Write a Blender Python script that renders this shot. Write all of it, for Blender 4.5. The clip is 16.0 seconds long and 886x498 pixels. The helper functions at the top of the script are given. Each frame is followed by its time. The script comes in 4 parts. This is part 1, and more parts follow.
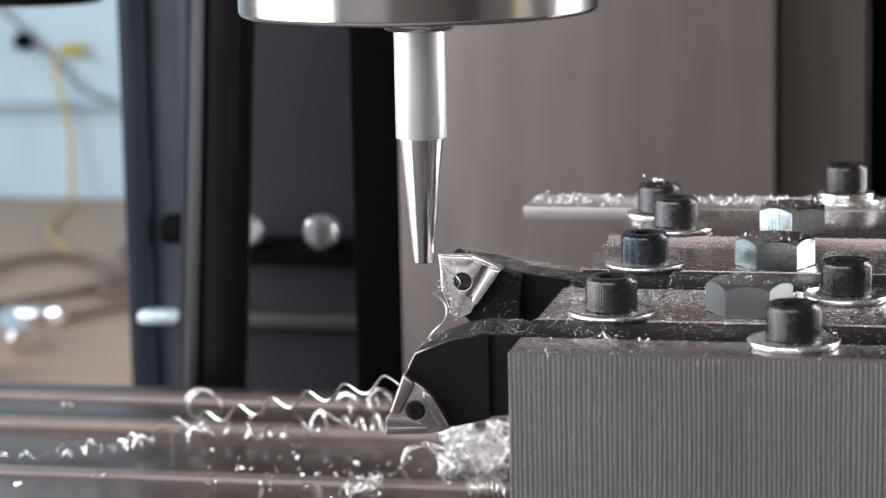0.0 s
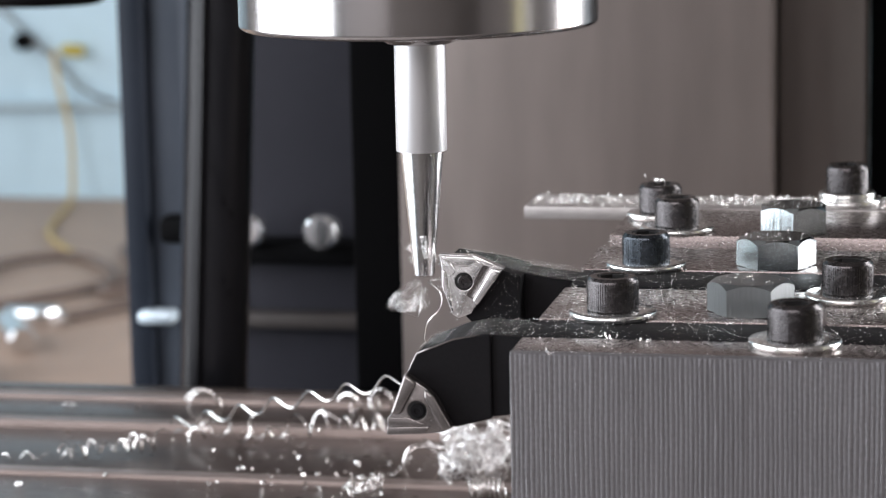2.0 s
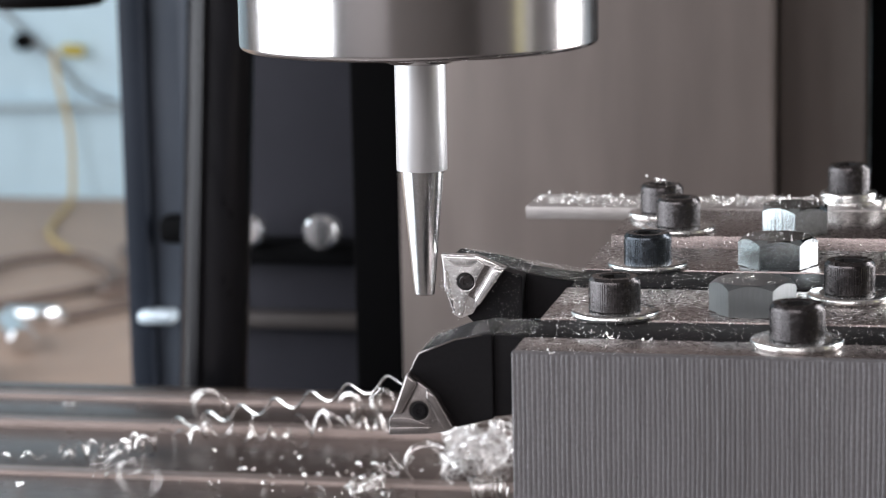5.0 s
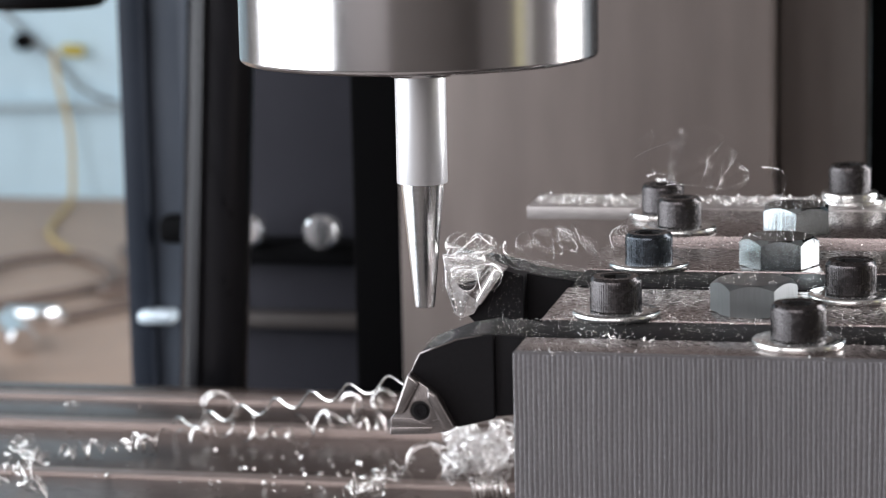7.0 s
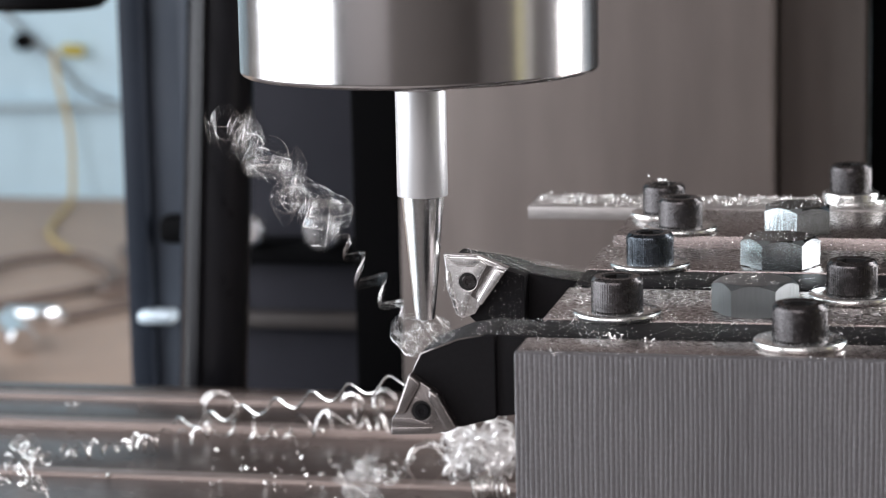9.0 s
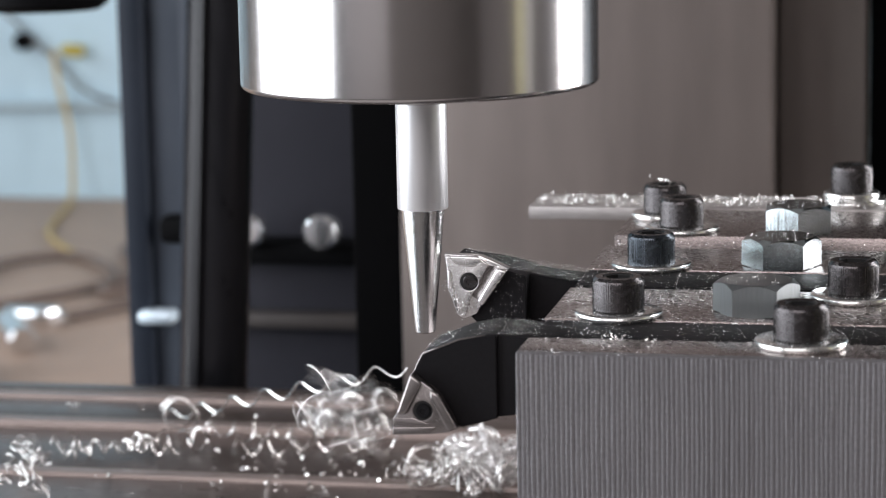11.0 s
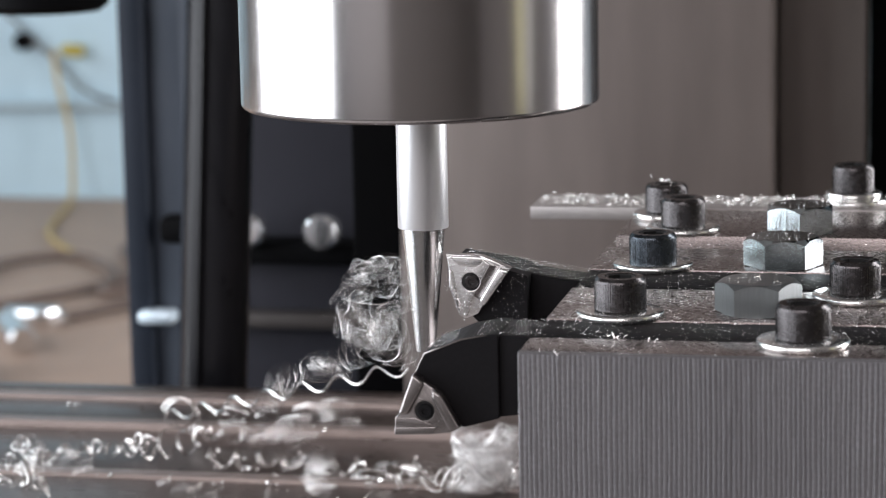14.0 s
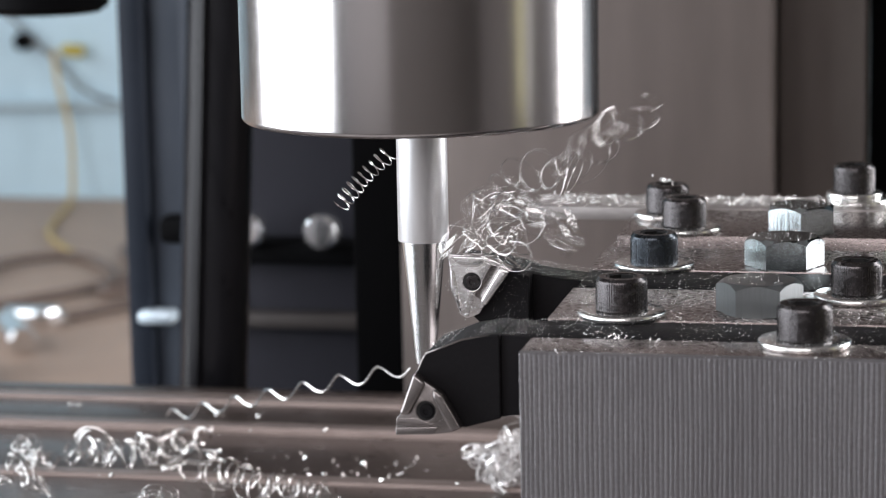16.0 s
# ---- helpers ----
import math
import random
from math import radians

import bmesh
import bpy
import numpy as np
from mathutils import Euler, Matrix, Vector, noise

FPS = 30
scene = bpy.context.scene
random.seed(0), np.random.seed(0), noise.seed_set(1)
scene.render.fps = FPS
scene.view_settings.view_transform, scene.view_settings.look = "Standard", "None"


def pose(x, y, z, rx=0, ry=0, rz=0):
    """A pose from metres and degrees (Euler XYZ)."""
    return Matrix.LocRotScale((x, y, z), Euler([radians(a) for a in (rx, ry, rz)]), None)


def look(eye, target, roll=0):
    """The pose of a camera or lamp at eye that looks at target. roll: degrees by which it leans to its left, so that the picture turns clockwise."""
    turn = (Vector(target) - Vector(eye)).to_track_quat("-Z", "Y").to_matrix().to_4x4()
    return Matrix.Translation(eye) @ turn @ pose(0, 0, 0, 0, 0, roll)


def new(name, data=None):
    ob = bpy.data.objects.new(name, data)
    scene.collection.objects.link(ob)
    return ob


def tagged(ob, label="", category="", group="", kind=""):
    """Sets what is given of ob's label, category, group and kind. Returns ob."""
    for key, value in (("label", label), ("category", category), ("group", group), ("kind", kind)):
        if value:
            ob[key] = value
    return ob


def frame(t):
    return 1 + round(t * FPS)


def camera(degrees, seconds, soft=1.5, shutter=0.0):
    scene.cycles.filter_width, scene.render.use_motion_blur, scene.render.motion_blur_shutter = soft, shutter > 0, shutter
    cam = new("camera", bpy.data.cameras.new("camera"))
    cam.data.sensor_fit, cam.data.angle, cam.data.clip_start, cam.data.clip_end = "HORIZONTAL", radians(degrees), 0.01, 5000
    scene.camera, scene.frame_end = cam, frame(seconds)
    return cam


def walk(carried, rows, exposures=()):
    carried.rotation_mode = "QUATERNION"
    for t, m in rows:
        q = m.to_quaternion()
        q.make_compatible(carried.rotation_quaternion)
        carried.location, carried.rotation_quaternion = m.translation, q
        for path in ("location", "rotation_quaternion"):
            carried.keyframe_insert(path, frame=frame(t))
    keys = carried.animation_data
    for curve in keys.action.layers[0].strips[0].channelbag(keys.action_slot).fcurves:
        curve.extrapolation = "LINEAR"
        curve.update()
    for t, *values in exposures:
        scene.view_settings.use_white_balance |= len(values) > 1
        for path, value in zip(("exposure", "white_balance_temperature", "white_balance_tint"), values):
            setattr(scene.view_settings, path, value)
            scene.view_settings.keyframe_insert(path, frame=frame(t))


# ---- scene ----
# A close view of a milling machine that turns a tapered pin: x along the table, y away, z up; the table top is z = 0.
cam = camera(19.55, 16.0, soft=0.98, shutter=0.9)
EYE = Vector((0.0441, -0.6337, 0.2357))
AIM = EYE + Vector((-0.2048, 0.9637, -0.1713))
cam.data.dof.use_dof = True
cam.data.dof.focus_distance = 0.724
cam.data.dof.aperture_fstop = 19.0
walk(cam, [(0.0, look(EYE, AIM, -1.15)), (16.0, look(EYE, AIM, -1.15))],
     [(0.0, 0.02), (4.0, 0.0), (9.0, -0.04), (12.0, -0.1), (16.0, -0.15)])

# ---- light ----
world = bpy.data.worlds.new("room_air")
scene.world = world
world.use_nodes = True
world.node_tree.nodes["Background"].inputs[0].default_value = (0.55, 0.6, 0.65, 1)
world.node_tree.nodes["Background"].inputs[1].default_value = 0.05


def area(name, eye, target, w, h, watts, colour):
    d = bpy.data.lights.new(name, "AREA")
    d.shape, d.size, d.size_y, d.energy, d.color = "RECTANGLE", w, h, watts, colour
    ob = new(name, d)
    ob.matrix_basis = look(eye, target)
    return ob


area("window_light", (-1.5, -0.38, 0.4), (-0.1, -0.2, 0.2), 1.9, 1.6, 56, (0.895, 0.935, 1.0))
area("workshop_window_light", (1.2, 0.92, 0.45), (-0.1, 0.1, 0.2), 0.55, 1.4, 31, (0.98, 0.97, 1.0))
area("front_window_light", (-0.25, -1.3, 0.62), (-0.1, 0.2, 0.1), 1.3, 0.45, 9.6, (1.0, 0.945, 0.98))
# dim fill lamp, added only to grey the middle of the spindle's reflection
area("back_fill_light", (-0.8, -1.7, 0.3), (-0.11, 0.07, 0.2), 1.0, 1.4, 1.4, (0.98, 0.95, 1.0))
area("bench_window_light", (-2.2, 1.0, 0.7), (-0.9, 1.7, 0.0), 1.0, 1.0, 13.5, (0.84, 0.94, 1.0))

# ---- materials ----


def material(name, base, rough=0.5, metal=0.0, scale=200.0, vary=0.25, bump=0.1, stretch=(1, 1, 1), rvary=0.15, gloss=0.5, coarse=15.0, tint=None):
    """Two scales of colour and gloss variation on a plain surface, with fine relief; sizes in metres."""
    m = bpy.data.materials.new(name)
    m.use_nodes = True
    nt = m.node_tree
    b = nt.nodes["Principled BSDF"]
    b.inputs["Metallic"].default_value = metal
    b.inputs["Specular IOR Level"].default_value = gloss
    geo = nt.nodes.new("ShaderNodeTexCoord")
    mp = nt.nodes.new("ShaderNodeMapping")
    mp.inputs["Scale"].default_value = stretch
    nt.links.new(geo.outputs["Object"], mp.inputs["Vector"])

    def tex(sc, detail):
        n = nt.nodes.new("ShaderNodeTexNoise")
        n.inputs["Scale"].default_value, n.inputs["Detail"].default_value = sc, detail
        nt.links.new(mp.outputs["Vector"], n.inputs["Vector"])
        return n
    fine, wide = tex(scale, 4), tex(coarse, 3)
    mix = nt.nodes.new("ShaderNodeMix")
    mix.data_type = "RGBA"
    c2 = tint or tuple(c * (1 - 0.6 * vary) for c in base)
    lo = tuple(max(0.0, c * (1 - vary)) for c in base)
    hi = tuple(min(1.0, c * (1 + vary)) for c in base)
    mix.inputs[6].default_value, mix.inputs[7].default_value = (*lo, 1), (*hi, 1)
    nt.links.new(fine.outputs[0], mix.inputs[0])
    mix2 = nt.nodes.new("ShaderNodeMix")
    mix2.data_type = "RGBA"
    mix2.inputs[7].default_value = (*c2, 1)
    ramp = nt.nodes.new("ShaderNodeMapRange")
    ramp.inputs[1].default_value, ramp.inputs[2].default_value = 0.42, 0.7
    ramp.inputs[4].default_value = 0.7
    nt.links.new(wide.outputs[0], ramp.inputs[0])
    nt.links.new(ramp.outputs[0], mix2.inputs[0])
    nt.links.new(mix.outputs[2], mix2.inputs[6])
    nt.links.new(mix2.outputs[2], b.inputs["Base Color"])
    rr = nt.nodes.new("ShaderNodeMapRange")
    rr.inputs[3].default_value, rr.inputs[4].default_value = max(0.03, rough - rvary), min(1.0, rough + rvary)
    nt.links.new(fine.outputs[0], rr.inputs[0])
    nt.links.new(rr.outputs[0], b.inputs["Roughness"])
    if bump:
        bp = nt.nodes.new("ShaderNodeBump")
        bp.inputs["Strength"].default_value, bp.inputs["Distance"].default_value = bump, 0.0003
        nt.links.new(fine.outputs[0], bp.inputs["Height"])
        nt.links.new(bp.outputs[0], b.inputs["Normal"])
    return m


STEEL = material("milled_steel", (0.270, 0.233, 0.222), 0.27, 0.85, 1600, 0.28, 0.08, (0.3, 1, 1), 0.08)
RIBBED = material("saw_ribbed_steel", (0.20, 0.193, 0.2), 0.44, 0.5, 1100, 0.35, 0.45, (1, 1, 0.8))
OXIDE = material("black_oxide_steel", (0.0085, 0.008, 0.0088), 0.58, 0.0, 900, 0.3, 0.12, (1, 1, 1), 0.1, 0.08)
SCREW = material("black_screw_steel", (0.075, 0.07, 0.071), 0.25, 0.92, 600, 0.3, 0.1)
BLUESCREW = material("blued_screw_steel", (0.055, 0.064, 0.074), 0.25, 0.92, 600, 0.3, 0.1)
SOCKET = material("dark_recess", (0.02, 0.02, 0.02), 0.4, 0.5, 500, 0.3, 0.1)
ZINC = material("zinc_plated_steel", (0.86, 0.86, 0.84), 0.23, 0.95, 500, 0.12, 0.04)
HEXZINC = material("blue_zinc_steel", (0.45, 0.51, 0.525), 0.2, 1.0, 1300, 0.22, 0.3, (1, 1, 0.05), 0.08)
HEXDULL = material("dull_zinc_steel", (0.25, 0.27, 0.276), 0.32, 0.9, 1300, 0.25, 0.3, (1, 1, 0.08), 0.1)
STRAP = material("bright_ground_strap", (0.40, 0.375, 0.362), 0.36, 0.75, 700, 0.2, 0.12, (0.3, 1, 1), 0.1)
INSERT = material("ground_carbide", (0.84, 0.83, 0.82), 0.25, 0.85, 900, 0.12, 0.12, (1, 1, 1), 0.08)
GREYINSERT = material("worn_and_shaded_carbide", (0.33, 0.305, 0.297), 0.24, 0.9, 900, 0.08, 0.04, (1, 1, 1), 0.08)
CHIP = material("bright_aluminium_swarf", (0.90, 0.88, 0.86), 0.22, 0.97, 900, 0.06, 0.1)
HEAP = material("matted_aluminium_swarf", (0.95, 0.93, 0.92), 0.3, 0.55, 900, 0.06, 0.1)
CRUMB = material("aluminium_crumbs", (0.92, 0.9, 0.88), 0.24, 1.0, 900, 0.1, 0.1)
PIN = material("drawn_aluminium", (0.84, 0.84, 0.85), 0.42, 0.9, 1500, 0.06, 0.05, (1, 1, 0.05))
TAPER = material("turned_aluminium", (0.88, 0.88, 0.88), 0.2, 1.0, 1800, 0.05, 0.06, (0.05, 0.05, 1), 0.05)
NOSE = material("ground_spindle_steel", (0.64, 0.615, 0.61), 0.19, 1.0, 1200, 0.06, 0.03, (0.05, 0.05, 1), 0.05)
CAST = material("oily_cast_iron_table", (0.113, 0.088, 0.078), 0.31, 0.5, 350, 0.3, 0.15, (0.3, 1, 1), 0.12)
RAISED = material("worn_table_land", (0.34, 0.275, 0.25), 0.42, 0.5, 350, 0.3, 0.15, (0.2, 1, 1), 0.12)
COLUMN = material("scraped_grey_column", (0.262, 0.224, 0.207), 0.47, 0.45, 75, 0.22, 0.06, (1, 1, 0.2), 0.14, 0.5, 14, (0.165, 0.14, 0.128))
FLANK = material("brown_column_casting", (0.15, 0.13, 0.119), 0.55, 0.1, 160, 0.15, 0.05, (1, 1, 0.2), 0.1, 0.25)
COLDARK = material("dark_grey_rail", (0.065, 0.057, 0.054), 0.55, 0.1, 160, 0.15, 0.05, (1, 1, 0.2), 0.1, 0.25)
BLACK = material("black_rubber_and_shade", (0.003, 0.003, 0.0035), 0.7, 0.0, 300, 0.3, 0.1, (1, 1, 1), 0.1, 0.06)
TUBE = material("black_hose", (0.010, 0.010, 0.012), 0.3, 0.0, 200, 0.4, 0.2, (1, 1, 0.3), 0.07, 0.2)
PANEL = material("dark_sheet_metal", (0.032, 0.032, 0.040), 0.6, 0.0, 120, 0.15, 0.05, (1, 1, 1), 0.1, 0.15)
PLUG = material("dark_yellow_plastic", (0.40, 0.31, 0.03), 0.5, 0.0, 200, 0.1, 0.05)
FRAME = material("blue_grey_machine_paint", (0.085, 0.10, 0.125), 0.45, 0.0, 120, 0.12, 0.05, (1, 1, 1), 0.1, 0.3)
# pale base colour paints in the reflection on the post's clip
CLIPWHITE = material("clip_reflection_white", (0.72, 0.84, 0.92), 0.3, 0.3, 120, 0.05, 0.02)
FRAMEDARK = material("dark_blue_machine_tone", (0.022, 0.028, 0.04), 0.5, 0.0, 120, 0.12, 0.05, (1, 1, 1), 0.1, 0.2)
WALL = material("pale_blue_wall_paint", (0.487, 0.635, 0.715), 0.8, 0.0, 60, 0.06, 0.05, (1, 1, 1), 0.1, 0.3, 3)
DUCT = material("grey_blue_duct", (0.36, 0.44, 0.48), 0.7, 0.0, 60, 0.06, 0.05)
ROOM = material("workshop_wall", (0.335, 0.30, 0.285), 0.85, 0.0, 30, 0.2, 0.05, (1, 1, 1), 0.1, 0.3, 2)
DIM = material("dim_brown_wall", (0.155, 0.135, 0.125), 0.85, 0.0, 30, 0.2, 0.05, (1, 1, 1), 0.1, 0.3, 2)
BENCH = material("tan_bench_top", (0.42, 0.303, 0.237), 0.6, 0.0, 60, 0.2, 0.1, (1, 1, 1), 0.1, 0.3, 6)
YELLOW = material("yellow_cable", (0.50, 0.36, 0.13), 0.5, 0.0, 200, 0.1, 0.05)
BROWNCABLE = material("brown_rubber_cable", (0.16, 0.115, 0.095), 0.6, 0.0, 200, 0.1, 0.05)
GREYCABLE = material("grey_cable", (0.10, 0.085, 0.08), 0.5, 0.0, 200, 0.1, 0.05)
KNOB = material("worn_steel_knob", (0.75, 0.76, 0.78), 0.17, 0.9, 300, 0.1, 0.05)
BRIGHT = material("polished_steel", (0.85, 0.86, 0.87), 0.12, 1.0, 300, 0.06, 0.02)

# ---- builders (millimetres) ----


def obj(name, bm, mat, parent=None, label="", smooth=None):
    me = bpy.data.meshes.new(name)
    bmesh.ops.scale(bm, vec=(0.001, 0.001, 0.001), verts=bm.verts)
    if smooth is not None:
        lim = radians(smooth)
        for f in bm.faces:
            f.smooth = True
        for e in bm.edges:
            if len(e.link_faces) == 2 and e.calc_face_angle(0) > lim:
                e.smooth = False
    bm.to_mesh(me)
    bm.free()
    me.materials.append(mat)
    ob = new(name, me)
    if parent:
        ob.parent = parent
    if label:
        ob["label"] = label
    return ob


def part(name, bm, mat, parent, label="", smooth=35):
    return obj(name, bm, mat, parent, label, smooth)


def base(name, x, y, z, label="", category="", group="", kind="", turn=0.0):
    """A thing's Empty at its base, in millimetres."""
    ob = new(name)
    ob.empty_display_size = 0.005
    ob.matrix_basis = pose(x / 1000, y / 1000, z / 1000, 0, 0, turn)
    return tagged(ob, label, category, group, kind)


def box(x0, x1, y0, y1, z0, z1, bevel=0.0, seg=2):
    bm = bmesh.new()
    bmesh.ops.create_cube(bm, size=1)
    bmesh.ops.scale(bm, vec=(x1 - x0, y1 - y0, z1 - z0), verts=bm.verts)
    bmesh.ops.translate(bm, vec=((x0 + x1) / 2, (y0 + y1) / 2, (z0 + z1) / 2), verts=bm.verts)
    if bevel:
        bmesh.ops.bevel(bm, geom=bm.edges[:], offset=bevel, segments=seg, affect="EDGES", profile=0.5)
    return bm


def prism(points, y0, y1, bevel=0.0, seg=2):
    """A solid with its outline in x and z, from y0 to y1."""
    bm = bmesh.new()
    a = [bm.verts.new((x, y0, z)) for x, z in points]
    b = [bm.verts.new((x, y1, z)) for x, z in points]
    n = len(points)
    bm.faces.new(a), bm.faces.new(b[::-1])
    for i in range(n):
        bm.faces.new((a[(i + 1) % n], a[i], b[i], b[(i + 1) % n]))
    bmesh.ops.recalc_face_normals(bm, faces=bm.faces)
    if bevel:
        bmesh.ops.bevel(bm, geom=bm.edges[:], offset=bevel, segments=seg, affect="EDGES", profile=0.5)
    return bm


def lathe(profile, seg=64, wave=0.0, waved=()):
    """A solid turned about z; points of the profile whose number is in waved get a knurl."""
    bm = bmesh.new()
    rings = []
    for k, (r, z) in enumerate(profile):
        if r <= 1e-6:
            rings.append([bm.verts.new((0, 0, z))])
            continue
        ring = []
        for i in range(seg):
            q = r - (wave if k in waved and i % 4 in (2, 3) else 0)
            a = 2 * math.pi * i / seg
            ring.append(bm.verts.new((q * math.cos(a), q * math.sin(a), z)))
        rings.append(ring)
    for p, q in zip(rings, rings[1:]):
        for i in range(seg):
            j = (i + 1) % seg
            if len(p) == 1 and len(q) == 1:
                continue
            if len(p) == 1:
                bm.faces.new((p[0], q[i], q[j]))
            elif len(q) == 1:
                bm.faces.new((p[i], p[j], q[0]))
            else:
                bm.faces.new((p[i], p[j], q[j], q[i]))
    bmesh.ops.recalc_face_normals(bm, faces=bm.faces)
    return bm


def sweep(bm, points, w, h, sides=5):
    """A ribbon of width w and thickness h along points."""
    pts = [Vector(p) for p in points]
    n = len(pts)
    up = Vector((0.13, 0.21, 0.97))
    last = None
    for i, p in enumerate(pts):
        d = (pts[min(i + 1, n - 1)] - pts[max(i - 1, 0)]).normalized()
        s = d.cross(up)
        if s.length < 1e-4:
            s = d.cross(Vector((1, 0, 0)))
        s.normalize()
        u = s.cross(d).normalized()
        up = u
        taper = 0.35 if i in (0, n - 1) else 1.0
        ring = [bm.verts.new(p + taper * (s * (h / 2 * math.cos(2 * math.pi * k / sides)) + u * (w / 2 * math.sin(2 * math.pi * k / sides)))) for k in range(sides)]
        if last:
            for k in range(sides):
                bm.faces.new((last[k], last[(k + 1) % sides], ring[(k + 1) % sides], ring[k]))
        else:
            bm.faces.new(ring[::-1])
        last = ring
    bm.faces.new(last)


def join(bm, other):
    me = bpy.data.meshes.new("join")
    other.to_mesh(me)
    other.free()
    bm.from_mesh(me)
    bpy.data.meshes.remove(me)
    return bm


RIDERS = []


def rides(ob):
    """The thing travels with the table."""
    RIDERS.append(ob)
    return ob


# ---- large structure ----
table = rides(base("milling_table", -150, 250, 0, "oily brown cast iron machine table with slots", "machine table"))
part("table_body", box(-700, 500, -190, 103, -60, -7, 1.0), CAST, table)
for y0, y1, top in ((60, 214, 0.0), (226, 288, -1.5), (298, 329, 0.0), (343, 354, 1.0)):
    part("table_land", box(-700, 500, y0 - 250, y1 - 250, -8, top, 0.8), CAST, table)
for y in (219.5, 294, 337.0):
    part("slot_edge", box(-700, 500, y - 250 - 5.0, y - 250 + 3.0, -9, 1.2, 0.6), RAISED, table, "worn bright slot edge")

column = base("column", -115, 400, -150, "tall grey scraped cast iron machine column", "machine column", kind="structure")
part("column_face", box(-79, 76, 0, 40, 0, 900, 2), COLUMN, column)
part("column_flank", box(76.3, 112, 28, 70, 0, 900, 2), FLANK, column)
# solid black box stands in for the shadow beside the flank
part("painted_shadow_gap", box(112.3, 260, 60, 90, 0, 900, 2), BLACK, column)
part("way_cover", box(-104, -79.3, 20, 60, 0, 900, 1.5), BLACK, column, "black rubber way cover")

guard = base("machine_guard", -270, 500, -150, "dark sheet metal machine guard panel with a grey rail", "machine guard", kind="structure")
part("guard_panel", box(-42, 60, 20, 26, 0, 900, 2), PANEL, guard)
part("guard_ledge", box(-40, 55, -4, 19, 176, 186, 2), BLACK, guard)
part("guard_rail", box(-42, 40, 4, 19, 144, 151, 2), COLDARK, guard, "grey horizontal rail")
for x in (18.5, -17):
    k = part("knob", lathe([(0, 0), (5, 0), (5.5, 3), (8.2, 5), (8.2, 12), (6.4, 14.5), (0, 15)], 24), KNOB, guard, "polished steel ball knob")
    k.matrix_basis = pose(x / 1000, 0.0, 0.193, 90, 0, 0)

frame_post = base("enclosure_post", -365, 600, -200, "blue-grey painted steel enclosure post", "machine frame", kind="structure")
# front and back strips are darker than the side
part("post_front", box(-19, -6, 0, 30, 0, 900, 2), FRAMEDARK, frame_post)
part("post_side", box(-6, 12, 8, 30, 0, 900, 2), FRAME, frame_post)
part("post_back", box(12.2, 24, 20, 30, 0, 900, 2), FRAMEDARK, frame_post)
part("post_clip", box(-12.6, 6.6, -6, 7.5, 175.5, 182.5, 2.5), CLIPWHITE, frame_post, "steel clip with its reflection painted white")
part("post_rail", box(1.5, 30, -10, 7.5, 218, 232, 4), BLACK, frame_post, "black rounded stop on the post")

hose = base("coolant_hose", -269, 385, -90, "thick black rubber hose hanging behind the table", "hose")
HOSE_LINE = [(12.5 * (k / 20 - 0.5) * 1.35, 0, 300 * k / 20) for k in range(21)]
bm = bmesh.new()
sweep(bm, HOSE_LINE, 27, 29, 32)
part("hose_wall", bm, TUBE, hose, "", 50)
# thin rod added to carry the highlight line on the hose's left edge
bm = bmesh.new()
sweep(bm, [(x - 13.4, -4.5, z) for x, y, z in HOSE_LINE], 1.5, 1.6, 10)
part("edge_highlight_rod", bm, FRAMEDARK, hose, "thin dark rod added for the edge highlight of the hose", 50)
bm = bmesh.new()
sweep(bm, [(x - 2.0, -14.2, z) for x, y, z in HOSE_LINE], 4.0, 1.2, 8)
part("mould_seam", bm, TUBE, hose, "", 50)

tagged(obj("bench_top", box(-1600, 200, 620, 1798, -190, -150, 3), BENCH, smooth=30), "tan wooden bench top behind the machine", "bench", kind="structure")
tagged(obj("bench_cabinet", box(-1560, 160, 700, 1780, -900, -190.5, 4), ROOM, smooth=30), "plain grey cabinet carrying the bench top", "bench", kind="structure")
stand = base("machine_stand", -150, 330, -900, "plain cast machine stand under table and column", "machine stand", kind="structure")
part("stand_foot", box(-420, 420, -260, 330, 0, 699, 6), FRAMEDARK, stand)
part("saddle", box(-320, 320, -230, 10, 699.5, 839.5, 4), FRAMEDARK, stand)
part("column_foot", box(-160, 320, 60, 320, 699.5, 749.5, 4), FRAMEDARK, stand)
tagged(obj("wall_north", box(-2400, 2400, 1800, 1900, -900, 2000), WALL, smooth=30), "pale blue painted workshop wall", "wall", kind="structure")
tagged(obj("wall_trim", box(-2400, 2400, 1785, 1799, -60, -53, 3), DUCT, smooth=30), "grey cable duct along the wall", "wall trim", kind="structure")
tagged(obj("wall_south", box(-2400, 2400, -2100, -2000, -900, 2000), DIM, smooth=30), "dim workshop wall", "wall", kind="structure")
tagged(obj("wall_west", box(-2500, -2401, -2100, 1900, -900, 2000), ROOM, smooth=30), "dim workshop wall", "wall", kind="structure")
tagged(obj("wall_east", box(2401, 2500, -2100, 1900, -900, 2000), ROOM, smooth=30), "dim workshop wall", "wall", kind="structure")
tagged(obj("ceiling", box(-2500, 2500, -2100, 1900, 2001, 2100), ROOM, smooth=30), "grey workshop ceiling", "ceiling", kind="structure")
tagged(obj("floor", box(-2500, 2500, -2100, 1900, -1000, -901), ROOM, smooth=30), "dim concrete workshop floor", "floor", kind="structure")

# ---- tool block ----
block = rides(base("tool_block", -71, 0, 0, "ribbed grey steel gang tool block bolted on the table", "tool block"))
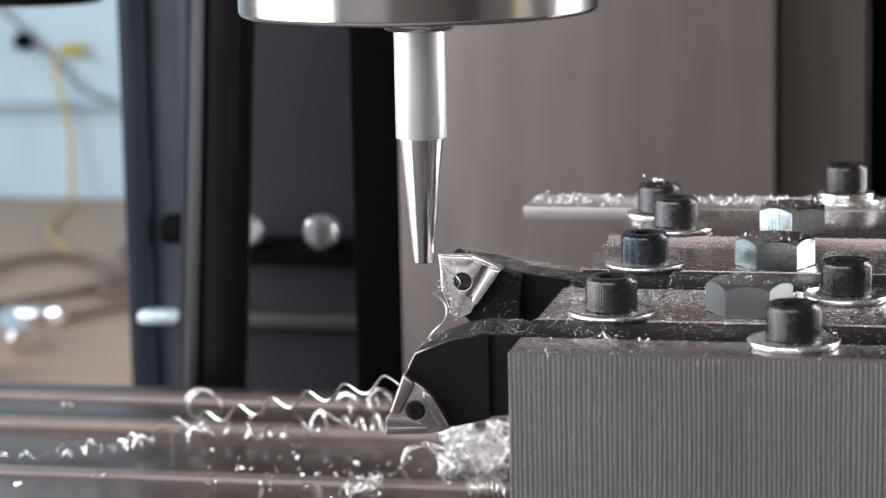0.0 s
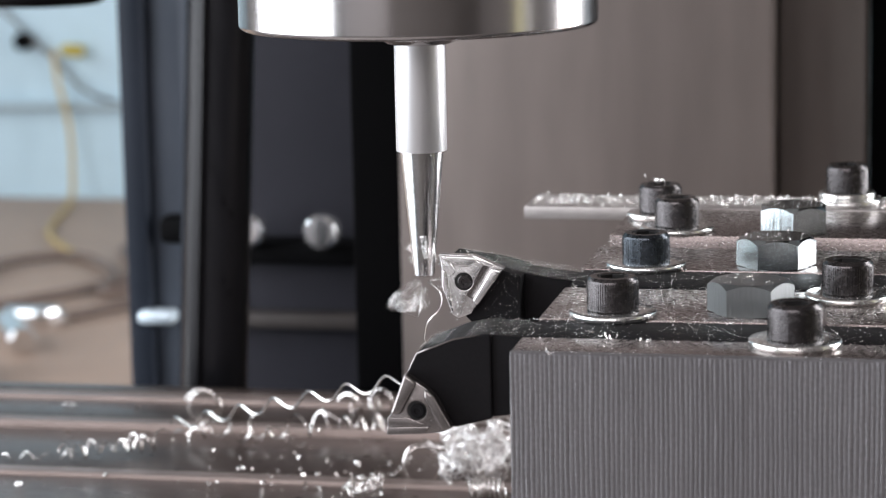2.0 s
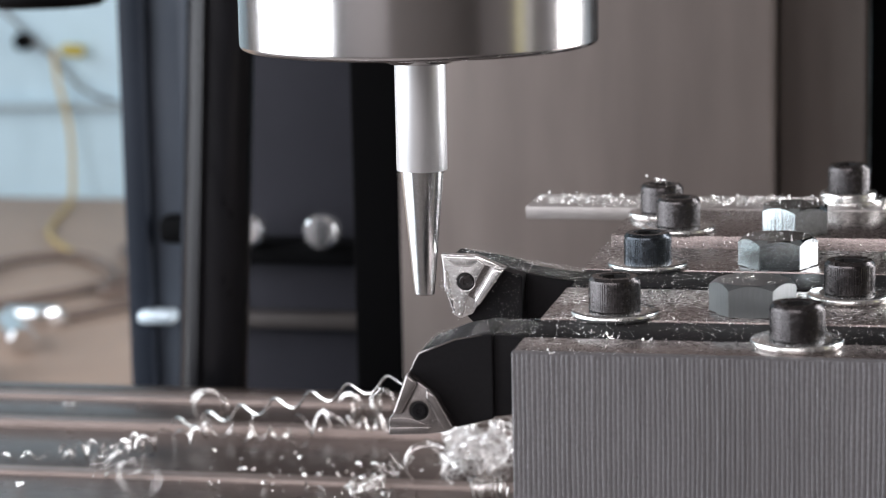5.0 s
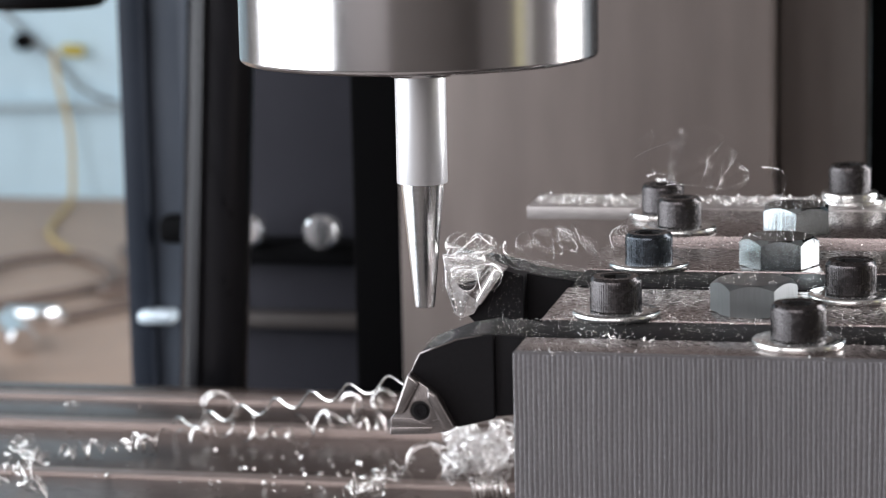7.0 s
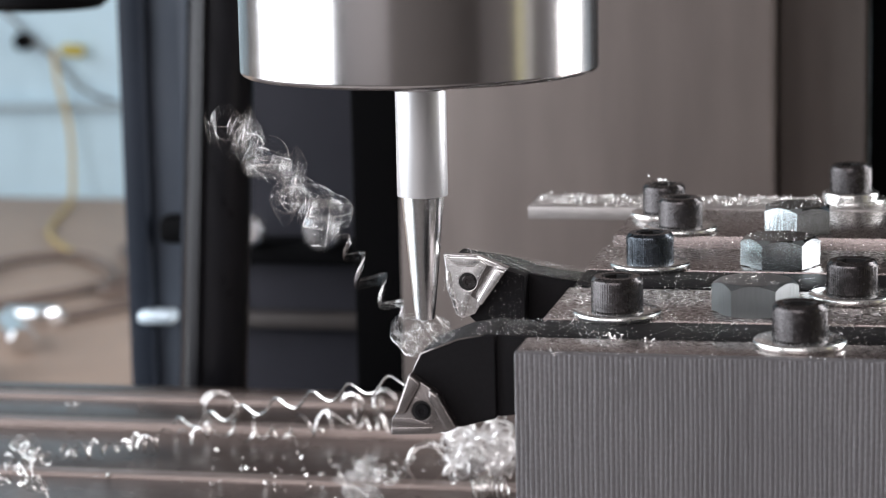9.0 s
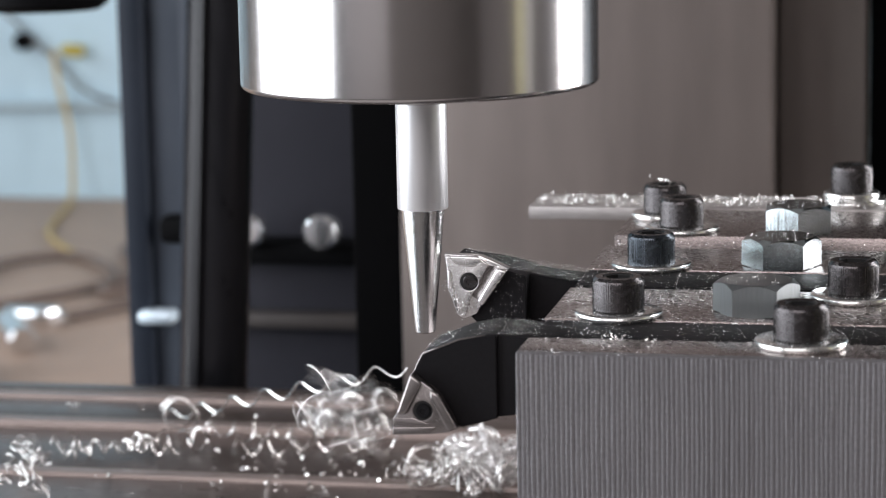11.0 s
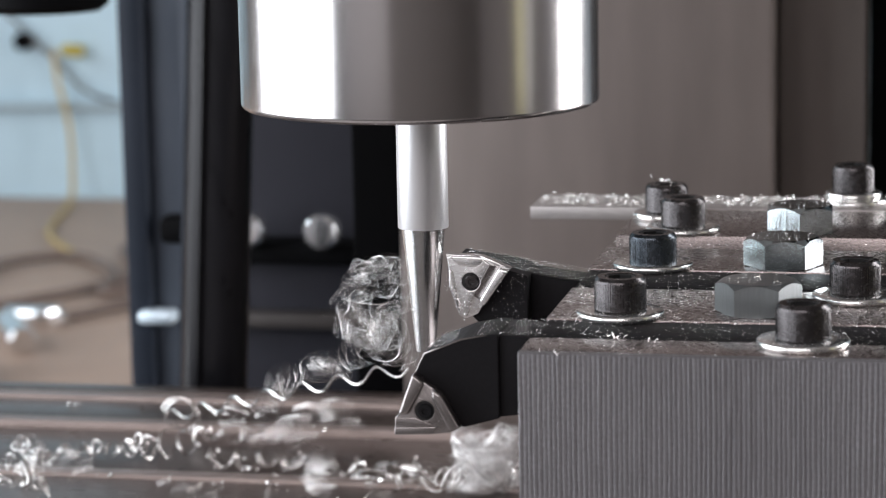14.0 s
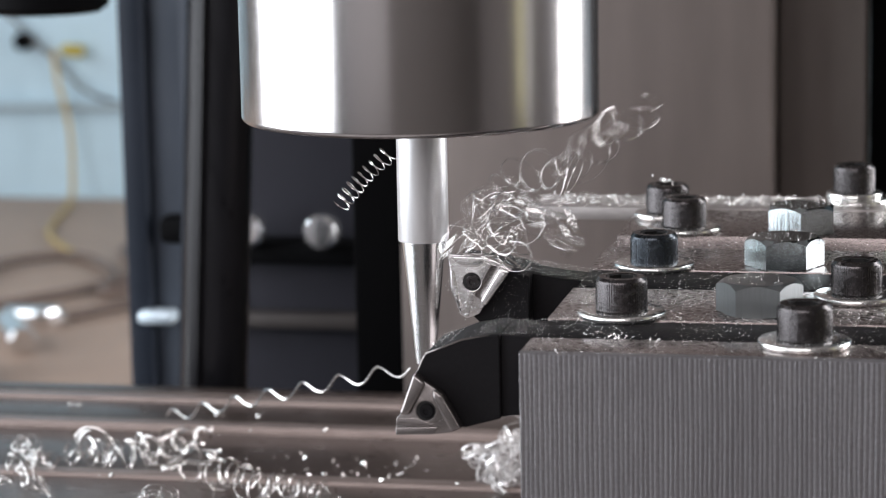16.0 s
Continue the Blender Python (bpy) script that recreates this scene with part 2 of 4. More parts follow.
part("block_base", box(0, 200, -13, 213, 1.3, 74, 1), STEEL, block)
part("block_rear", box(0, 200, 213.2, 249, 1.3, 95.6, 0.6), STEEL, block)


def bar(y0, y1, z1=100.0):
    return part("clamp_bar", box(0, 200, y0, y1, 74.2, z1, 0.1), STEEL, block)


bar(-13.5, 2.4)
bar(27.2, 71), bar(101, 138), bar(160, 213)
rib = bmesh.new()
x, rng = 0.0, random.Random(4)
outline = []
while x < 199:
    w = rng.uniform(1.12, 1.36)
    d = rng.uniform(0.20, 0.29)
    for u, v in ((0, 0), (0.10, 0.7), (0.22, 1.0), (0.34, 0.85), (0.6, 0.7), (0.86, 0.55)):
        outline.append((x + u * w, -16.3 - v * d))
    x += w
LEVELS = [1.3, 60, 66, 71, 76, 80, 84, 88, 91, 94, 97, 99.7]
rows = []
for z in LEVELS:
    row = []
    for k, (a, b) in enumerate(outline):
        drift = 0.14 * noise.noise(Vector((a * 0.05, z * 0.045, 2.0))) + 0.10 * noise.noise(Vector((a * 0.4, z * 0.22, 5.0)))
        row.append(rib.verts.new((a if k == 0 else a + drift, b + 0.10 * noise.noise(Vector((a * 0.7, z * 0.25, 7.0))), z)))
    rows.append(row)
rows.append([rib.verts.new((v.co.x, v.co.y + 0.45, 100.0)) for v in rows[-1]])
rows.append([rib.verts.new((v.co.x, -13.6, 100.0)) for v in rows[-1]])
for p, q in zip(rows, rows[1:]):
    for i in range(len(outline) - 1):
        rib.faces.new((p[i], p[i + 1], q[i + 1], q[i]))
rib.faces.new([r[0] for r in rows] + [rib.verts.new((0, -13.6, 1.3))])
part("ribbed_face", rib, RIBBED, block, "coarsely ribbed front face", 40)

strap = rides(base("rear_strap", -108.0, 214.5, 95.8, "flat steel strap strewn with bright swarf", "strap"))
part("strap_plate", box(0, 230, 0, 27, 0, 4.3, 0.25), STRAP, strap)

# ---- tool holders ----


def carbide(parent, outline, ridges, hole, y, mat, screw, raised=0.0):
    """A three-cornered insert with raised ridges and a screw in its hole; its face looks to -y. Outlines in x and z."""
    ins = part("insert", prism(outline, y, y + 3.4, 0.2, 2), mat, parent, "three-cornered carbide cutting insert", 25)
    for pts, proud in ridges:
        part("ridge", prism(pts, y - proud, y + 0.1, min(0.7, proud * 0.5), 4), mat, ins, "", 50)
    x, z = hole
    y -= raised
    seat = part("screw_seat", lathe([(2.65, -0.4), (2.65, 0.02), (2.9, 0.06), (2.95, -0.4)], 36), mat, ins, "", 30)
    seat.matrix_basis = pose(x / 1000, y / 1000, z / 1000, 90, 0, 0)
    # flat near-black disc paints the shade inside the screw hole
    pit = part("screw_hole", lathe([(0, 0.01), (2.6, 0.01), (2.6, -0.3), (0, -0.3)], 36), SOCKET, ins, "screw hole with its shade painted dark", 30)
    pit.matrix_basis = pose(x / 1000, y / 1000, z / 1000, 90, 0, 0)
    s = part("insert_screw", lathe([(0, 0.35), (0.8, 0.35), (0.9, 0.6), (1.7, 0.6), (2.0, 0.35), (2.05, -0.1), (0, -0.1)], 32), screw, ins, "insert clamping screw", 30)
    s.matrix_basis = pose((x + 0.25) / 1000, y / 1000, z / 1000, 90, 0, 0)
    return ins


front_tool = rides(base("tool_holder", -71, 0, 74.4, "black turning tool holder with a triangular insert", "tool holder", "turning tools"))
part("shank", box(0.5, 170, 3.6, 26, 0, 25.5, 0.5), OXIDE, front_tool)
part("holder_head", prism([(-11, 25.9), (-18.4, 24.6), (-28.2, 20.6), (-30.6, 15.6), (-31.2, 15.0), (-33.5, 10.6), (-18.4, 1.0), (-8.5, 3.7), (-8.5, 25.9)], 3.2, 25.6, 0.5), OXIDE, front_tool, "", 12)
worn = bmesh.new()
sweep(worn, [(-11.5, 3.35, 25.7), (-18.4, 3.35, 24.4), (-23.5, 3.35, 22.3), (-28.1, 3.35, 20.4), (-29.4, 3.35, 17.9), (-30.5, 3.35, 15.5)], 0.5, 0.4, 6)
part("worn_edge", worn, GREYINSERT, front_tool, "bright worn edge of the holder", 40)
part("holder_neck", prism([(-9.2, 3.8), (0.8, 5.0), (0.8, 25.0), (-9.2, 25.6)], 4.6, 25.2, 0.3), OXIDE, front_tool, "", 30)
carbide(front_tool, [(-30.5, 16.0), (-26.9, 13.1), (-23.2, 10.6), (-18.3, 1.8), (-21.1, 0.5), (-25.8, -0.1), (-35.7, -0.6), (-35.5, 4.0), (-34.5, 5.0)],
        (([(-30.4, 16.1), (-27.3, 13.6), (-31.9, 5.2), (-34.4, 5.2)], 1.6), ([(-35.4, 4.2), (-30.1, 4.3), (-25.2, 2.5), (-35.4, 2.4)], 0.5), ([(-35.6, 1.6), (-24.2, 2.0), (-25.7, -0.0), (-35.7, -0.5)], 0.6),
         ([(-25.4, 12.2), (-23.1, 10.7), (-18.2, 1.9), (-21.0, 0.9), (-25.5, 9.8)], 1.5)), (-27.6, 6.1), -0.3, GREYINSERT, OXIDE)

rear_tool = rides(base("tool_holder", -71, 72, 74.4, "black turning tool holder dusted with fine swarf", "tool holder", "turning tools"))
part("shank", box(0.5, 170, 3.0, 27.5, 0, 25.5, 0.5), OXIDE, rear_tool)
part("holder_head", prism([(-35.6, 32.0), (-30, 31.0), (-24, 30.3), (-18.5, 29.2), (-13.5, 27.7), (-13.5, 8), (-22, 8), (-30.0, 16)], 3.4, 24.5, 0.5), OXIDE, rear_tool, "", 18)
part("holder_neck", prism([(-14, 8.2), (0.8, 8.2), (0.8, 25.5), (-6, 26.2), (-14, 27.5)], 9.5, 24.0, 0.4), OXIDE, rear_tool, "", 30)
carbide(rear_tool, [(-36.6, 34.2), (-26.4, 34.0), (-17.8, 30.4), (-18.6, 29.6), (-26.2, 19.3), (-27.5, 17.1), (-31.2, 15.7), (-33.0, 16.7), (-35.9, 24.8), (-36.0, 30.4)],
        (([(-36.0, 34.1), (-26.3, 34.0), (-25.3, 32.3), (-27.7, 30.7), (-32.4, 30.9)], 1.25), ([(-36.3, 33.9), (-26.4, 33.7), (-23.5, 31.6), (-28.7, 22.4), (-30.4, 16.6), (-31.4, 16.1), (-32.8, 17.0), (-35.7, 24.9), (-35.8, 30.4)], 0.9), ([(-21.0, 30.9), (-17.9, 30.3), (-25.3, 19.7), (-26.8, 21.3)], 2.3), ([(-35.7, 30.4), (-34.3, 29.7), (-33.1, 22.9), (-31.9, 17.6), (-32.7, 16.9), (-35.7, 24.9)], 1.3)),
        (-29.3, 26.6), 0.6, INSERT, SCREW, 0.9)
groove = bmesh.new()
INNER, OUTER = ((-23.6, 31.5), (-28.6, 22.5)), ((-21.0, 30.85), (-26.7, 21.2))
a, b = (groove.verts.new((x, -0.28, z)) for x, z in INNER)
c, d = (groove.verts.new((x, 0.58, z)) for x, z in OUTER)
e, f = (groove.verts.new((x, 0.62, z)) for x, z in INNER)
for face in ((a, b, d, c), (a, c, e), (b, f, d), (a, e, f, b), (c, d, f, e)):
    groove.faces.new(face)
bmesh.ops.recalc_face_normals(groove, faces=groove.faces)
# a darker carbide than the insert's puts the groove's shade into its colour
part("chip_groove", groove, GREYINSERT, rear_tool, "sloping chip groove of the insert, coloured dark for its shade", 20)

# ---- screws, washers and nuts ----


def washer(x, y, z, r, h, name="washer", label="bright zinc plated flat washer under a screw", mat=None):
    ob = obj(name, lathe([(4.4, 0.1), (r - 0.3, 0), (r, 0.35), (r, h - 0.35), (r - 0.35, h), (4.5, h), (4.4, h - 0.1), (4.4, 0.1)], 56), mat or ZINC, None, "", 50)
    ob.matrix_basis = pose(x / 1000, y / 1000, z / 1000)
    return rides(tagged(ob, label, "washer", "washers on the tool block"))


def cap_screw(x, y, z, turn, label="blackened socket head cap screw in the tool block", mat=None):
    s = base("cap_screw", x, y, z, label, "screw", "cap screws on the tool block", "", turn)
    part("head", lathe([(0, 0), (6.75, 0), (6.95, 0.4), (6.95, 0.9), (6.95, 7.6), (6.85, 7.9), (6.75, 8.3), (6.1, 9.1), (4.2, 9.1), (3.7, 8.7)], 256, 0.1, (3, 4)), mat or SCREW, s, "knurled screw head", 25)
    # the socket is darker than the screw head
    bm = lathe([(4.3, 8.9), (3.66, 8.85), (3.6, 4.5), (0, 4.2)], 6)
    part("socket", bm, SOCKET, s, "dark hexagon socket", 20)
    return rides(s)


def hex_bolt(x, y, z, turn, label, mat):
    s = base("hex_bolt", x, y, z, label, "bolt", "hexagon bolts on the tool block", "", turn)
    bm = bmesh.new()
    n, R, hgt = 48, 11.6, 8.4
    apo = R * math.cos(math.pi / 6)

    def edge(a):
        k = (a + math.pi / 6) % (math.pi / 3) - math.pi / 6
        return apo / math.cos(k)
    lo = [bm.verts.new((edge(2 * math.pi * i / n + math.pi / 6) * math.cos(2 * math.pi * i / n), edge(2 * math.pi * i / n + math.pi / 6) * math.sin(2 * math.pi * i / n), 0)) for i in range(n)]
    up, tp = [], []
    for i in range(n):
        a = 2 * math.pi * i / n
        r = edge(a + math.pi / 6)
        up.append(bm.verts.new((r * math.cos(a), r * math.sin(a), hgt - (r - apo) * 0.85 - 0.15)))
        tp.append(bm.verts.new(((apo - 0.5) * math.cos(a), (apo - 0.5) * math.sin(a), hgt)))
    for p, q in ((lo, up), (up, tp)):
        for i in range(n):
            bm.faces.new((p[i], p[(i + 1) % n], q[(i + 1) % n], q[i]))
    bm.faces.new(tp)
    bm.faces.new(lo[::-1])
    corners = [e for e in bm.edges if abs(e.verts[0].co.z - e.verts[1].co.z) > 3 and e.calc_face_angle(0) > 0.6]
    bmesh.ops.bevel(bm, geom=corners, offset=0.35, segments=2, affect="EDGES", profile=0.5)
    part("hex_head", bm, mat, s, "", 28)
    part("bolt_flange", lathe([(0, -0.3), (9.9, -0.3), (9.9, 0.05), (0, 0.05)], 40), mat, s)
    return rides(s)


for x, y, z, turn in ((-1.4, 0.0, 100, 10), (-51.8, 31.7, 100, 40), (8.4, 61.7, 100, 0), (-50.8, 169.0, 100, 5)):
    washer(x, y, z + 0.15, 11.7, 1.7)
    cap_screw(x, y, z + 1.9, turn)
washer(-52.3, 104.5, 100.15, 11.7, 1.7)
cap_screw(-52.3, 104.5, 101.4, 25, "blued socket head cap screw sunk in its washer", BLUESCREW)
washer(-60.5, 194.5, 100.15, 9.6, 2.0)
cap_screw(-59.2, 194.5, 102.3, 12)
washer(-0.6, 229.5, 100.25, 11.5, 1.7)
washer(-0.6, 229.5, 102.0, 9.4, 2.2, "lock_washer", "thick split lock washer under a screw")
cap_screw(-0.6, 229.5, 104.35, 33)
hex_bolt(-16.2, 42.0, 100.35, 2, "dull blue zinc plated hexagon bolt dusted with swarf", HEXDULL)
hex_bolt(-14.9, 111.6, 100.35, 7, "blue zinc plated hexagon bolt on the block", HEXZINC)
hex_bolt(-14.2, 172.0, 100.35, 33, "bright zinc plated hexagon bolt beside the strap", HEXZINC)

# ---- spindle and workpiece ----
AX, AY = -111.7, 73.0
spindle = base("spindle_nose", AX, AY, 172, "polished cylindrical steel spindle nose holding the pin", "spindle")
part("nose_body", lathe([(0, 6.9), (50.6, 6.9), (50.65, 7.2), (50.65, 190), (0, 190)], 160), NOSE, spindle, "ground cylindrical nose", 14)
part("end_chamfer", lathe([(46.4, 5.5), (49.2, 5.55), (50.0, 5.9), (50.45, 6.5), (50.55, 6.85), (46.4, 6.85)], 160), NOSE, spindle, "", 30)
part("end_face", lathe([(12.2, 5.55), (46.3, 5.55), (46.3, 6.8), (12.2, 6.8)], 120), NOSE, spindle, "", 14)
part("collet", lathe([(7.3, 0.5), (9.0, 0.5), (9.8, 0.9), (11.6, 3.2), (12.1, 4.4), (12.1, 6.8), (7.3, 6.8)], 96), NOSE, spindle, "collet mouth gripping the pin", 30)
pin = base("workpiece", AX, AY, 106.1, "tapered aluminium pin turned in the spindle", "workpiece")
part("drawn_bar", lathe([(6.3, 36), (7.15, 36.0), (7.25, 36.2), (7.25, 80), (0, 80)], 96), PIN, pin, "dull drawn aluminium bar", 30)
part("turned_taper", lathe([(0, 0), (2.7, 0), (2.9, 0.25), (3.2, 3), (6.25, 36.05), (0, 36.05)], 96), TAPER, pin, "shiny turned taper", 30)

# ---- things on the bench and wall behind ----
def cable(name, points, d, mat, label, z=0.0):
    bm = bmesh.new()
    pts = [Vector(p) for p in points]
    fine = []
    for i in range(len(pts) - 1):
        a, b, c, e = pts[max(i - 1, 0)], pts[i], pts[i + 1], pts[min(i + 2, len(pts) - 1)]
        for k in range(6):
            u = k / 6
            fine.append(0.5 * ((2 * b) + (c - a) * u + (2 * a - 5 * b + 4 * c - e) * u * u + (3 * b - a - 3 * c + e) * u ** 3))
    fine.append(pts[-1])
    sweep(bm, [p - pts[0] for p in fine], d, d, 8)
    ob = obj(name, bm, mat, None, "", 60)
    ob.matrix_basis = Matrix.Translation(pts[0] / 1000)
    return tagged(ob, label, "cable")


cable("power_cable", [(-860, 1779, 2), (-856, 1778, -30), (-846, 1779, -78), (-842, 1770, -124), (-835, 1740, -146), (-790, 1560, -146), (-700, 1420, -146)], 5, YELLOW, "yellow power cable hanging down the wall")
cable("signal_cable", [(-930, 1792, 52), (-869, 1790, -4), (-830, 1790, -42), (-780, 1792, -58)], 3.5, GREYCABLE, "thin grey cable slung across the wall")
for pts in ([(-760, 1290, -144), (-770, 1400, -144), (-720, 1440, -144), (-660, 1360, -144), (-640, 1280, -144), (-600, 1320, -144)],
            [(-720, 1200, -144), (-660, 1290, -144), (-640, 1370, -144), (-690, 1480, -144), (-640, 1560, -144)],
            [(-700, 1160, -144), (-640, 1180, -144), (-600, 1240, -144), (-560, 1220, -144)]):
    cable("bench_cable", pts, 8, BROWNCABLE, "grey-brown cable coiled on the bench")
plug = tagged(obj("plug", box(-11, 13, -6, 6, -6, 6, 4), PLUG, None, "", 40), "yellow plug on the wall", "plug")
plug.matrix_basis = pose(-0.842, 1.784, 0.0, 0, 4, 0)
hook = tagged(obj("cable_clip", lathe([(0, 0), (9, 0), (9, 12), (6, 15), (0, 15)], 20), BLACK, None, "", 40), "small black clip on the wall", "clip")
hook.matrix_basis = pose(-0.895, 1.797, 0.0086, 90, 0, 0)
foil = bmesh.new()
for k in range(26):
    a = 2 * math.pi * k / 26
    foil.verts.new(((26 + 4 * math.sin(3 * a)) * math.cos(a), (17 + 3 * math.cos(2 * a)) * math.sin(a), 0))
f = foil.faces.new(foil.verts[:])
r = bmesh.ops.extrude_face_region(foil, geom=[f])
bmesh.ops.translate(foil, vec=(0, 0, 13), verts=[v for v in r["geom"] if isinstance(v, bmesh.types.BMVert)])
bmesh.ops.recalc_face_normals(foil, faces=foil.faces)
bmesh.ops.bevel(foil, geom=foil.edges[:], offset=4, segments=3, affect="EDGES")
dish = tagged(obj("steel_dish", foil, BRIGHT, None, "", 60), "shiny steel part lying on the bench", "metal part")
dish.matrix_basis = pose(-0.661, 1.176, -0.150)
rod = tagged(obj("steel_rod", lathe([(0, 0), (9, 0), (10, 1), (10, 69), (9, 70), (0, 70)], 24), BRIGHT, None, "", 40), "bright steel rod lying on the bench", "metal part")
rod.matrix_basis = pose(-0.662, 1.13, -0.139, 90, 0, 30)
cup = tagged(obj("oil_cup", lathe([(0, 0), (20, 0), (23, 3), (24, 40), (21, 44), (0, 45)], 32), BLACK, None, "", 40), "black oil cup on the bench", "cup")
cup.matrix_basis = pose(-0.652, 0.985, -0.149)
wheel = tagged(obj("hand_wheel", lathe([(0, 0), (26, 0), (30, 3), (30, 14), (26, 18), (0, 18)], 40), BLACK, None, "", 40), "black round hand wheel on the machine head", "hand wheel")
wheel.matrix_basis = pose(-0.384, 0.5, 0.1475)
# unseen boards, added for the yellow and white bands mirrored in the spindle
tagged(obj("yellow_reflector", box(-15, 15, -85, 85, -900, 1100, 4), material("yellow_reflector_paint", (0.82, 0.76, 0.45), 0.6, 0, 60, 0.1, 0.05), None, "", 40), "pale yellow unseen board reflected in the spindle", "door", kind="structure").matrix_basis = pose(1.35, -0.24, 0.0)
for y0, y1 in ((92, 118), (150, 240)):
    tagged(obj("white_reflector", box(-15, 15, y0, y1, -900, 1100, 4), material("white_reflector_paint", (0.8, 0.78, 0.75), 0.6, 0, 60, 0.05, 0.05), None, "", 40), "white unseen upright reflected in the spindle", "door frame", kind="structure").matrix_basis = pose(1.35, -0.24, 0.0)

# ---- swarf ----


def coil(r, turns, length, seed, w=0.7, h=0.22, bend=0.0, rough=0.12, steps=13, flat=1.0):
    """A curl of swarf along x, round its middle."""
    rng = random.Random(seed)
    a, b, c, e = (rng.uniform(0, 6.28) for _ in range(4))
    bm, pts, n = bmesh.new(), [], int(turns * steps)
    for i in range(n + 1):
        u = i / n
        q = 2 * math.pi * turns * u + rough * 4 * math.sin(7 * u + a)
        rr = r * (1 + rough * 2 * math.sin(9 * u + b) + rough * math.sin(23 * u + c))
        x = (u - 0.5) * length + rough * 6 * r * math.sin(5 * u + e) * 0.4
        pts.append((x, flat * rr * math.cos(q) + bend * math.sin(math.pi * u), rr * math.sin(q) + bend * 0.5 * math.sin(4 * u + a)))
    sweep(bm, pts, w, h)
    return bm


def nest(R, loop, turns, seed, w=0.6, h=0.2, flat=0.75, steps=15):
    """A tangle of loops of swarf within a radius R."""
    rng = random.Random(seed)
    bm, pts = bmesh.new(), []
    n = int(turns * steps)
    ph = [rng.uniform(0, 6.28) for _ in range(9)]
    for i in range(n + 1):
        t = i / steps
        q = 2 * math.pi * t
        ax = Vector((math.sin(0.9 * t + ph[0]), math.cos(1.23 * t + ph[1]), math.sin(0.71 * t + ph[2]))).normalized()
        u = ax.orthogonal().normalized()
        v = ax.cross(u)
        k = loop * (0.8 + 0.35 * math.sin(1.7 * t + ph[3]))
        c = (R - loop * 0.8) * Vector((math.sin(0.83 * t + ph[4]), math.cos(0.67 * t + ph[5]), flat * math.sin(1.07 * t + ph[6])))
        p = c + k * (u * math.cos(q) + v * math.sin(q))
        p.z *= flat
        pts.append(p)
    sweep(bm, pts, w, h)
    return bm


def trail(length, r0, r1, turns, seed, w=0.6, h=0.2, wild=0.6, steps=18):
    """A long tangle of loose loops strung along x, its loops going from radius r0 to r1."""
    rng = random.Random(seed)
    ph = [rng.uniform(0, 6.28) for _ in range(8)]
    bm, pts, n = bmesh.new(), [], int(turns * steps)
    for i in range(n + 1):
        u, t = i / n, i / steps
        q = 2 * math.pi * t + 0.7 * math.sin(1.3 * t + ph[0])
        r = (r0 + (r1 - r0) * u) * (0.78 + 0.3 * math.sin(2.1 * t + ph[1]) + 0.16 * math.sin(5.3 * t + ph[2]))
        x = (u - 0.5) * length + wild * r * math.sin(q + ph[3] + 0.5 * t) + 0.6 * wild * r * math.sin(0.9 * t + ph[4])
        y = r * math.cos(q) + 0.5 * wild * r0 * math.sin(0.8 * t + ph[5])
        z = r * math.sin(q) + 0.5 * wild * r0 * math.sin(0.63 * t + ph[6])
        pts.append((x, y, z))
    sweep(bm, pts, w, h)
    return bm


def swarf(name, bm, x, y, z, rz=0.0, ry=0.0, label="bright curled aluminium swarf lying on the table", group="swarf on the table", mat=None):
    ob = tagged(obj(name, bm, mat or CHIP, None, "", 60), label, "swarf", group)
    ob.matrix_basis = pose(x / 1000, y / 1000, z / 1000, 0, ry, rz)
    return ob


rides(swarf("swarf_curl", coil(1.5, 3.4, 27, 1, 0.5, 0.2), -294, 232, 2.2, 14))
rides(swarf("swarf_curl", coil(2.7, 6, 34, 2, 0.9, 0.3, 0.0, 0.16, 16, 0.8), -272, 242, 3.5, 36))
rides(swarf("swarf_curl", coil(3.2, 5, 36, 3, 0.9, 0.3, 0.0, 0.16, 16, 1.0), -252, 256, 3.6, 48))
ring = swarf("swarf_curl", coil(6.2, 1.9, 8, 4, 0.8, 0.4, 1, 0.06, 26), -249, 296, 7.2, 84)
curl_a = swarf("swarf_curl", coil(3.2, 5, 50, 5, 0.95, 0.35, 2.0, 0.16, 16, 0.7), -224, 272, 4.0, -22)
curl_b = swarf("swarf_curl", coil(4.0, 4, 52, 6, 0.95, 0.35, 3, 0.16, 16), -197, 280, 5.0, 34)
curl_c = swarf("swarf_curl", coil(3.0, 4, 34, 7, 1.0, 0.35, 0.0, 0.16, 14, 0.4), -188, 292, 3.7, -12)
curl_d = swarf("swarf_curl", coil(4.6, 3, 22, 8, 1.1, 0.4), -190, 318, 5.3, 60)
rope = swarf("swarf_rope", coil(1.05, 22, 44, 9, 0.7, 0.4, 2.0, 0.05), -140, 256, 2.4, -38, 0, "tightly twisted rope of swarf on the table")
curl_e = swarf("swarf_curl", coil(6.6, 1.6, 7, 10, 0.5, 0.3, 0.0, 0.05, 30), -147, 222, 7.2, 98)
curl_f = swarf("swarf_nest", nest(7.5, 4.2, 16, 11), -162, 193, 6.3, 0, 0, "small tangled nest of swarf on the table")
curl_g = swarf("swarf_coil", coil(4.6, 9, 15, 12, 0.9, 0.3), -120, 198, 5.8, 12, 0, "springy coil of swarf beside the tool block")
